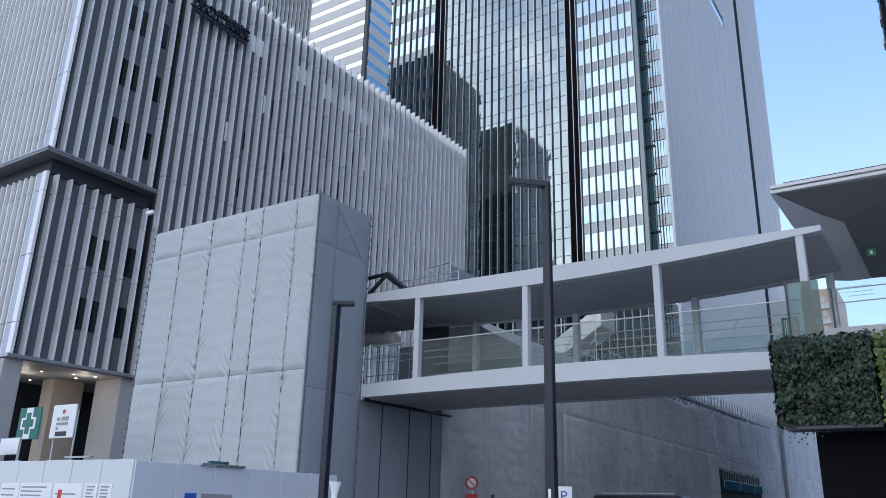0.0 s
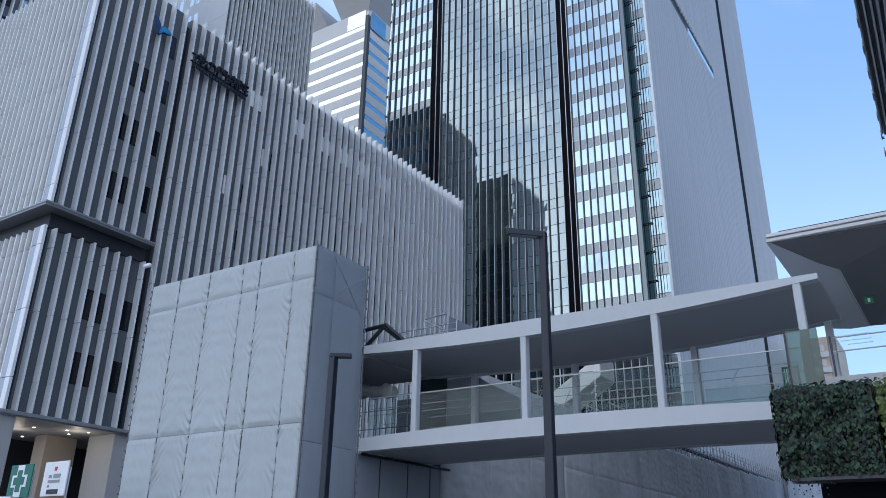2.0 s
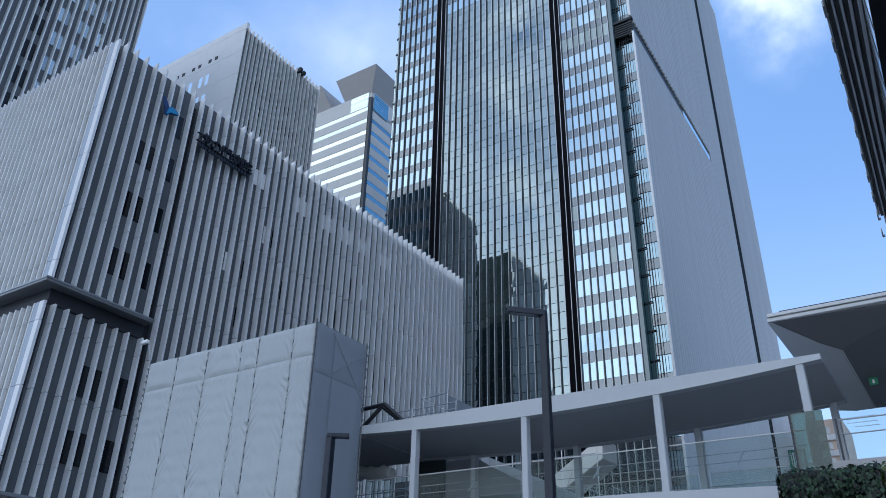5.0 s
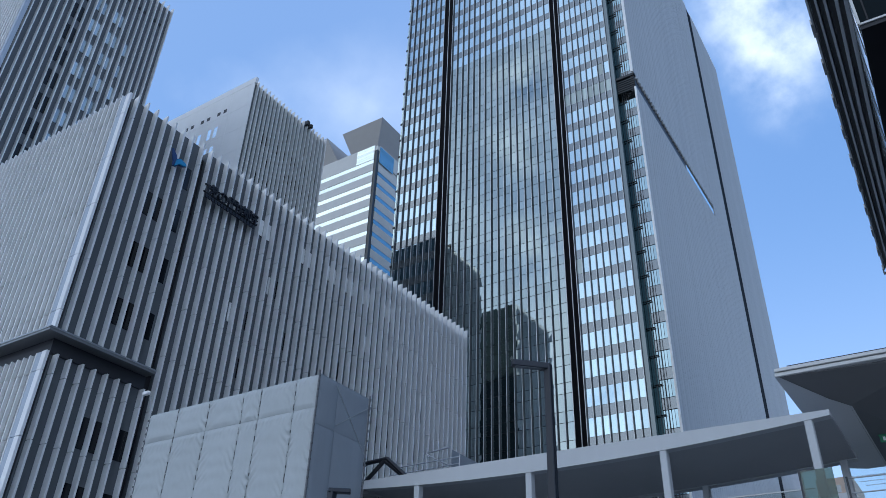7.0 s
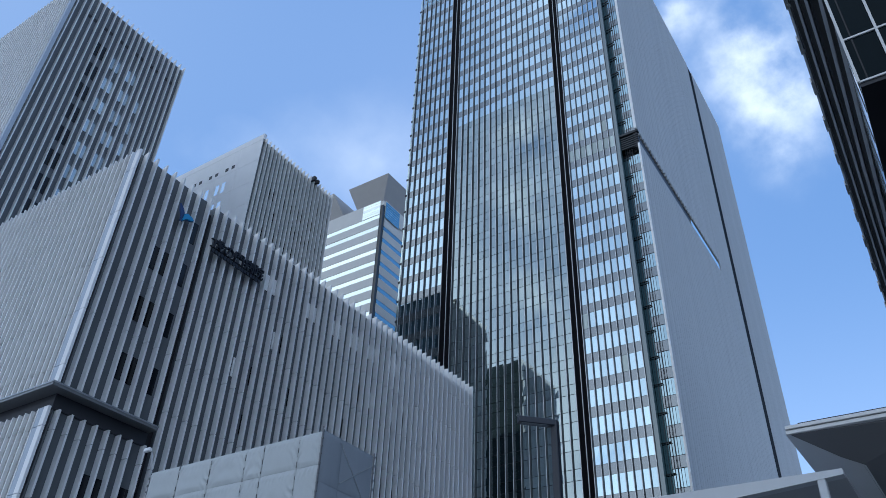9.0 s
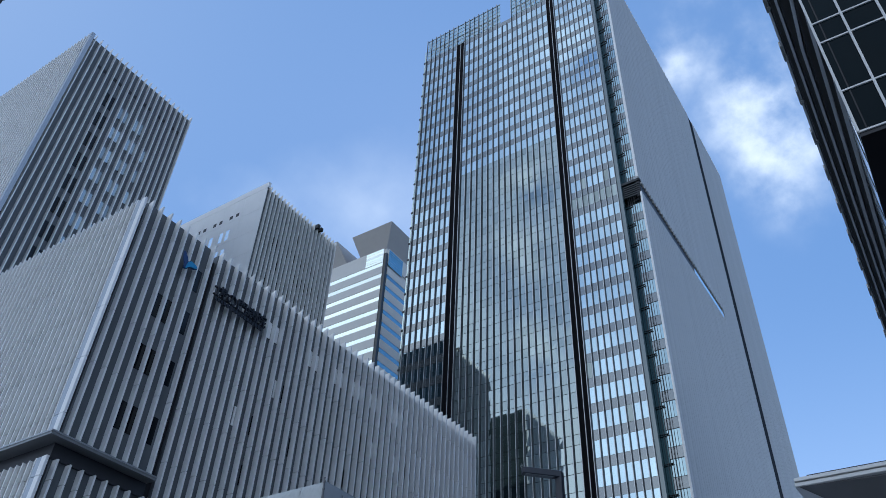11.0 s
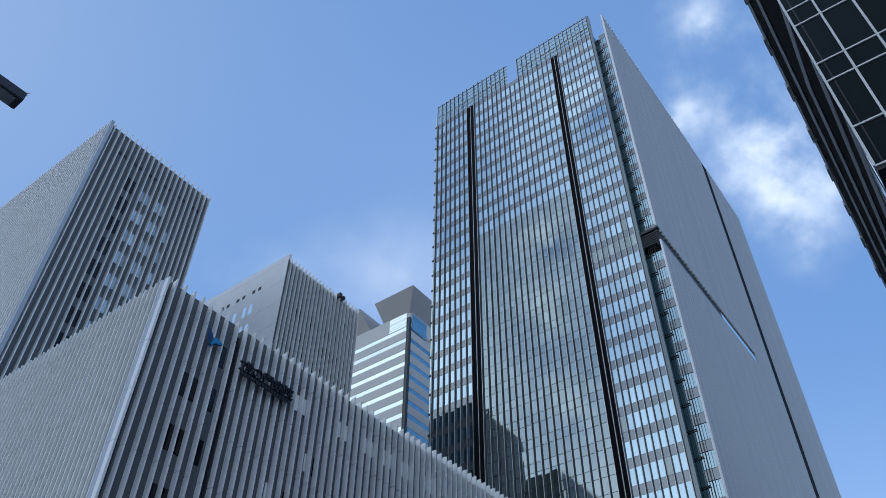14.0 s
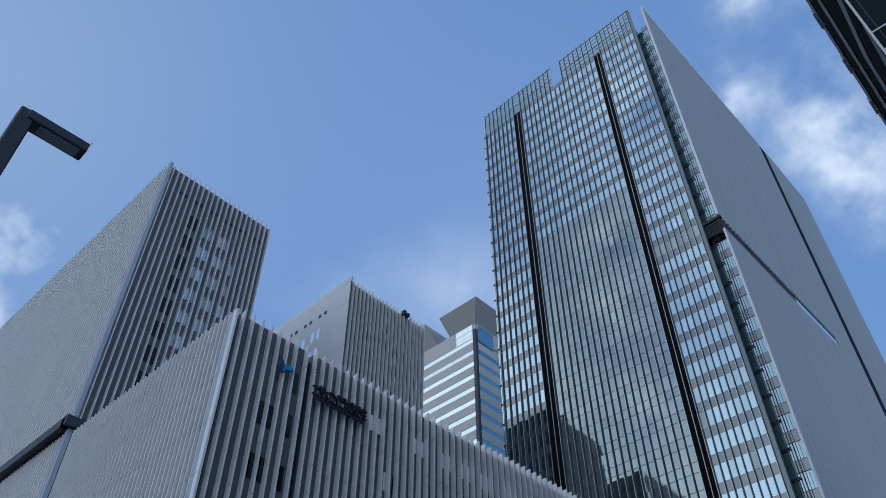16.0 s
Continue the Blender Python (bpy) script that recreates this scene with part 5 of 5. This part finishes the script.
# ---- planted deck edge ----
def ivy_planter(x0, x1, mat, seed, count):
    t = thing("ivy_planter", "hanging planter box overgrown with dense glossy ivy" if mat is IVY else "hanging planter box with yellow-green foliage", "planter", "planters on the deck edge")
    r = random.Random(seed)
    y0, y1, z0, z1 = 17.5, 18.1, 3.42, 5.2
    # near-black box paints the shade seen in gaps of the foliage
    part("box", boxes(IVYSHADE, (x0 + 0.06, x1 - 0.04, y0 + 0.1, y1, z0, z1 - 0.06)), t, "planter coloured near black as shade behind the leaves")
    part("tray", boxes(BAND, (x0 + 0.1, x1, y0 - 0.05, y1, z0 - 0.07, z0 - 0.01)), t)
    part("trellis", tubes(BAND, *[((x0 + 0.1, y0 + 0.02, z0 + 0.45 * i), (x1, y0 + 0.02, z0 + 0.45 * i)) for i in range(4)], ((x1 - 0.03, y0 - 0.02, z0), (x1 - 0.03, y0 - 0.02, z1 + 0.1)), r=0.012, n=5), t)
    bm = bmesh.new()
    for i in range(count):
        face = r.random()
        if face < 0.72:
            p = Vector((r.uniform(x0, x1 - 0.02), y0 - 0.02 + 0.07 * noise.noise((i * 0.37, 1, 2)), r.uniform(z0, z1)))
            # clumps: leaves crowd towards soft mounds
            b = noise.noise((p.x * 3.1 + seed, p.z * 3.1, 0.4))
            p.y -= 0.22 * max(0.0, b) - 0.12 * max(0.0, -b) + r.uniform(-0.04, 0.06)
            out = Vector((r.uniform(-0.5, 0.5), -1, r.uniform(-0.1, 0.8)))
        elif face < 0.86:
            p = Vector((x0 - 0.03 - r.uniform(0, 0.07), r.uniform(y0, y1), r.uniform(z0 + 0.02, z1)))
            out = Vector((-1, r.uniform(-0.6, 0.3), r.uniform(0, 0.7)))
        elif face < 0.985:
            p = Vector((r.uniform(x0, x1), r.uniform(y0, y1), z1 + r.uniform(-0.05, 0.10) + 0.07 * noise.noise((i * 0.11, 3, 1))))
            out = Vector((r.uniform(-0.6, 0.6), r.uniform(-1, 0.2), 1))
        else:
            p = Vector((r.uniform(x0 + 0.05, x0 + 0.9), y0 + r.uniform(-0.05, 0.2), z0 - r.uniform(0.0, 0.42) * r.random()))
            out = Vector((r.uniform(-0.6, 0.6), -1, 0.2))
        s = r.uniform(0.042, 0.088) * (0.45 if face >= 0.985 else 1.0)
        out.normalize()
        side = out.cross(Vector((0, 0, 1))).normalized()
        down = out.cross(side).normalized()
        if down.z > 0:
            down = -down
        a = r.uniform(-0.7, 0.7)
        side, down = side * math.cos(a) + down * math.sin(a), down * math.cos(a) - side * math.sin(a)
        pts = ((0, -0.45, 0.0), (0.5, -0.25, 0.14), (0.55, 0.25, 0.10), (0, 0.95, -0.12), (-0.55, 0.25, 0.10), (-0.5, -0.25, 0.14))
        v = [bm.verts.new(p + (side * q[0] + down * q[1] + out * q[2]) * s) for q in pts]
        c = bm.verts.new(p - out * 0.02 * s)
        for k in range(6):
            bm.faces.new((v[k], v[(k + 1) % 6], c))
    me = bpy.data.meshes.new("leaves")
    bm.to_mesh(me)
    bm.free()
    me.materials.append(mat)
    part("leaves", me, t, "dense ivy leaves" if mat is IVY else "yellow-green leaves", kind="stuff")
    return t


ivy_planter(-3.06, -1.22, IVY, 5, 3600)
ivy_planter(-1.16, 0.6, IVYYELLOW, 6, 2000)


def upper_deck():
    t = thing("pedestrian_deck", "raised pedestrian deck on dark columns", "pedestrian deck", kind="structure")
    part("slab", boxes(CONCRETE, (-2.1, 20.0, 18.1, 45.0, 4.9, 5.5)), t)
    # shade under the deck is painted: black column colour and an added black wall
    part("column", boxes(PILASTER, (-2.6, -1.3, 18.7, 20.0, 0, 4.9)), t, "column coloured near black for the shade under the deck")
    part("inner_wall", boxes(PILASTER, (-1.2, 20, 19.6, 20.2, 0, 4.9)), t, "added near-black wall for the shade under the deck")
    part("rail", tubes(STEEL, ((-2.0, 19.2, 6.62), (6, 19.2, 6.62)), ((-2.0, 19.2, 6.3), (6, 19.2, 6.3)), ((-2.0, 19.2, 5.72), (6, 19.2, 5.72)), r=0.015), t)
    part("rail_post", boxes(BAND, (-2.01, -1.97, 19.17, 19.23, 5.5, 6.66)), t)
    o = part("glass_panel", boxes(GREENGLASS, (-2.98, -2.28, 19.6, 19.62, 5.5, 7.02)), t, "green-edged glass screen")
    part("glass_post", boxes(BAND, (-3.02, -2.98, 19.58, 19.64, 5.5, 7.04)), t)
    o = part("glass_panel", boxes(RAILGLASS, (-2.72, 4, 27.0, 27.02, 5.5, 8.98)), t, "clear glass screen with small print")
    part("print", boxes(FAINT, *[(-2.62 + 0.1 * i, -2.56 + 0.1 * i, 26.98, 26.99, 8.65, 8.70) for i in range(10)], (-1.5, -1.36, 26.98, 26.99, 8.66, 8.68), *[(-2.5 + 0.09 * i, -2.44 + 0.09 * i, 26.98, 26.99, 8.51, 8.53) for i in range(10)], *[(-2.3 + 0.08 * i, -2.24 + 0.08 * i, 26.98, 26.99, 8.38, 8.40) for i in range(9)]), t, "lines of small grey print")
    part("mesh_gate", boxes(GREEN, (-3.4, -3.35, 21.0, 21.05, 5.55, 6.5), (-3.4, -3.0, 21.0, 21.05, 6.45, 6.5), (-3.05, -3.0, 21.0, 21.05, 5.55, 6.5), *[(-3.38 + 0.055 * i, -3.36 + 0.055 * i, 21.01, 21.03, 5.55, 6.48) for i in range(7)]), t, "green mesh gate")
    return t


FAINT = material("faint_print", (0.82, 0.88, 0.94), 0.6, 0.0)
upper_deck()


# ---- canopy ----
def canopy():
    t = thing("canopy", "wide grey canopy with a pale sloping edge above the deck", "canopy")
    y0, y1, xl = 19.8, 27.6, -3.12
    part("top_sheet", boxes(BAND, (xl + 0.32, 22.0, y0 + 0.05, y1, 9.68, 9.72)), t)
    part("front_edge", boxes(CANOPY, (xl, 22.0, y0, y0 + 0.25, 9.46, 9.56), (xl + 0.02, 22.0, y0 - 0.05, y0 + 0.25, 9.57, 9.66), bevel=0.01), t, "pale metal edge trim")
    bm = bmesh.new()
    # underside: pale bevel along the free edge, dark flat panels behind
    rows = (((xl, y0 + 0.02, 9.45), (xl + 0.05, y0 + 0.02, 9.447), (xl + 0.1, y0 + 0.02, 9.44)),
            ((-3.06, 22.4, 9.43), (-2.55, 21.6, 9.20), (-2.14, 20.9, 9.08)),
            ((-2.91, 25.0, 9.32), (-2.27, 23.4, 8.93), (-1.68, 21.3, 8.93)),
            ((-2.68, 27.4, 9.07), (-2.08, 26.2, 8.67), (-1.49, 25.4, 8.46)))
    grid = [[bm.verts.new(p) for p in row] for row in rows]
    for p, q in zip(grid, grid[1:]):
        for i in range(2):
            bm.faces.new((p[i], p[i + 1], q[i + 1], q[i])).smooth = True
    part("bevel", mesh_of(bm, CANOPY), t, "pale sloping soffit edge")
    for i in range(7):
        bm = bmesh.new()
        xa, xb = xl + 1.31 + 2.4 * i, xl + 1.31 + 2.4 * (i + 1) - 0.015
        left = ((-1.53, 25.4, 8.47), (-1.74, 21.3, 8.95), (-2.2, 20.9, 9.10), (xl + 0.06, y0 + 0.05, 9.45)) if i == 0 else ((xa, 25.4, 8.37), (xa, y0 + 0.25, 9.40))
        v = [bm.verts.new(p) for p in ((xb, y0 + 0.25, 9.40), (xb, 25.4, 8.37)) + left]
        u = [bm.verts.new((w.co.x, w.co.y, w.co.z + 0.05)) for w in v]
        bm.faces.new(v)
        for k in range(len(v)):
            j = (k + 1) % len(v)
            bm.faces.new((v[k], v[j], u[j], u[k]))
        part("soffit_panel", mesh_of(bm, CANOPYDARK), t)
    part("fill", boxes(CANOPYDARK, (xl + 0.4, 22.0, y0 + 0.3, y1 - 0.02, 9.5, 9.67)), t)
    ex = part("exit_sign", boxes(EXITGREEN, (-1.38, -1.17, 23.2, 23.24, 8.50, 8.68), (-1.41, -1.14, 23.19, 23.25, 8.685, 8.71), (-1.29, -1.26, 23.21, 23.23, 8.71, 8.83)), t, "green exit sign")
    part("exit_figure", boxes(WHITE, (-1.305, -1.245, 23.185, 23.198, 8.54, 8.64)), ex)
    return t


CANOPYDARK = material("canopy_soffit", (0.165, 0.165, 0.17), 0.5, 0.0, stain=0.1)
EXITGREEN = material("exit_green", (0.02, 0.22, 0.10), 0.4, 0.0)
canopy()


# ---- dark glass block over the canopy ----
def glass_block():
    t = thing("glass_office", "dark glass office block with projecting pale-edged floor ledges", "office building")
    t.rotation_euler = (0, 0, radians(0.72))
    yf, xc, zb, zt = 26.0, 1.9, 25.4, 62.0
    part("body", boxes(BAND, (xc + 0.4, 30, yf + 0.5, 90, zb + 0.05, zt)), t, "dark inside of the block")
    # street face: floor ledges that reach further out towards the top
    for k, (x, z) in enumerate(((1.62, 28.6), (1.56, 33.3), (1.41, 38.0), (1.09, 42.7), (0.67, 47.4))):
        # each ledge runs into the front corner
        y1 = yf + (16 if k < 2 else 6 if k == 2 else 0.6)
        bm = bmesh.new()
        prism(bm, ((xc + 0.05, yf + 0.1), (x + 0.26, y1), (x + 0.26, 90), (xc + 0.4, 90), (xc + 0.4, yf + 0.1)), "z", z, z + 0.3)
        part("ledge", mesh_of(bm, LEDGE), t, "dark floor ledge")
        bm = bmesh.new()
        rings = []
        for ex, ey in ((xc - 0.06, yf + 0.1), (x, y1), (x, 90)):
            rings.append([bm.verts.new((ex + dx, ey, z + dz)) for dx, dz in ((0, 0.34), (0, 0.24), (0.14, 0.08), (0.26, 0.34))])
        for p, q in zip(rings, rings[1:]):
            for i in range(4):
                bm.faces.new((p[i], p[(i + 1) % 4], q[(i + 1) % 4], q[i]))
        bm.faces.new(rings[0][::-1])
        bm.faces.new(rings[-1])
        part("ledge_edge", mesh_of(bm, LEDGEEDGE), t, "pale metal ledge edge")
    part("side_wall", boxes(WINDARK, (xc + 0.3, xc + 0.36, yf, 90, zb, zt)), t)
    part("lower_strip", boxes(STRIPEGLASS, (xc + 0.02, xc + 0.1, yf + 1.2, 90, 25.6, 28.2)), t, "sky-reflecting glass strip")
    for i in range(30):
        part("strip_joint", boxes(BAND, (xc, xc + 0.03, 0, 0.12, 25.6, 28.2)) if i == 0 else bpy.data.meshes["joint"], t, at=(0, yf + 2 + 2.1 * i, 0))
        if i == 0:
            t.children[-1].data.name = "joint"
    out = boxes(CANOPY, (0.0, 0.14, 0, 1.5, 0, 0.5), (0.12, 0.3, 1.0, 1.25, -0.1, 0.1))
    for i in range(15):
        part("roof_bracket", out, t, at=(0.58, yf + 4 + 4.6 * i, 47.55))
    # front glazing
    cols = [xc] + [xc + 1.27 + 1.42 * i for i in range(13)]
    zs = (25.4, 27.9, 31.2, 32.6, 35.9, 37.3, 40.6, 42.0, 45.3, 46.7, 50.0, 51.4, 54.7, 56.1)
    for a, b in zip(cols, cols[1:]):
        for z0, z1 in zip(zs, zs[1:]):
            part("pane", boxes(FRONTGLASS, (a + 0.05, b - 0.05, yf + rnd.uniform(0.02, 0.03), yf + 0.05, z0 + 0.05, z1 - 0.05)), t)
    mull = boxes(CANOPY, (-0.05, 0.05, yf - 0.06, yf + 0.1, zb, 56.1))
    for x in cols:
        part("mullion", mull, t, at=(x, 0, 0))
    for z in zs:
        part("transom", boxes(CANOPY, (xc, cols[-1], yf - 0.04, yf + 0.09, z - 0.045, z + 0.045)), t)
    part("blind", boxes(SOFFIT, *[(c + 0.35, c + 0.6, yf + 0.2, yf + 0.3, z, z + 3.1) for c in cols[1:9:2] for z in (28.0, 32.8, 37.5)]), t, "grey inner column behind the glass")
    part("soffit", boxes(BLACKMETAL, (xc, 30, yf + 0.02, 90, zb - 0.25, zb - 0.05)), t)
    part("stem", boxes(BAND, (xc + 0.6, 30, yf + 4, 88, 0, zb - 0.25)), t, "dark recessed lower storeys")
    return t


LEDGEEDGE = material("ledge_edge_metal", (0.42, 0.43, 0.44), 0.5, 0.2, stain=0.1)
LEDGE = material("ledge_dark_grey", (0.125, 0.125, 0.12), 0.6, 0.0, stain=0.1)
FRONTGLASS = material("office_front_glass", (0.007, 0.015, 0.020), 0.04, 0.0, grain=0.0, stain=0.05, vary=0.3, spec=0.05)
glass_block()


# ---- far apartment block ----
def far_block():
    t = thing("apartment_block", "distant tan apartment tower with stacked balconies", "apartment building")
    part("wall", boxes(TAN, (-23.3, -16.6, 170, 185, 0, 46.5)), t)
    band = boxes(PANEL, (-23.4, -16.5, 169.6, 170.0, 0, 1.1))
    win = boxes(WINLIGHT, (0, 0.8, 169.85, 169.98, 0, 1.4))
    for k in range(14):
        part("balcony", band, t, at=(0, 0, 2.0 + 3.1 * k))
        for i in range(4):
            part("window", win, t, at=(-22.9 + 1.55 * i, 0, 3.3 + 3.1 * k))
    return t


TAN = material("tan_tile", (0.74, 0.58, 0.46), 0.7, 0.0, stain=0.1)
far_block()
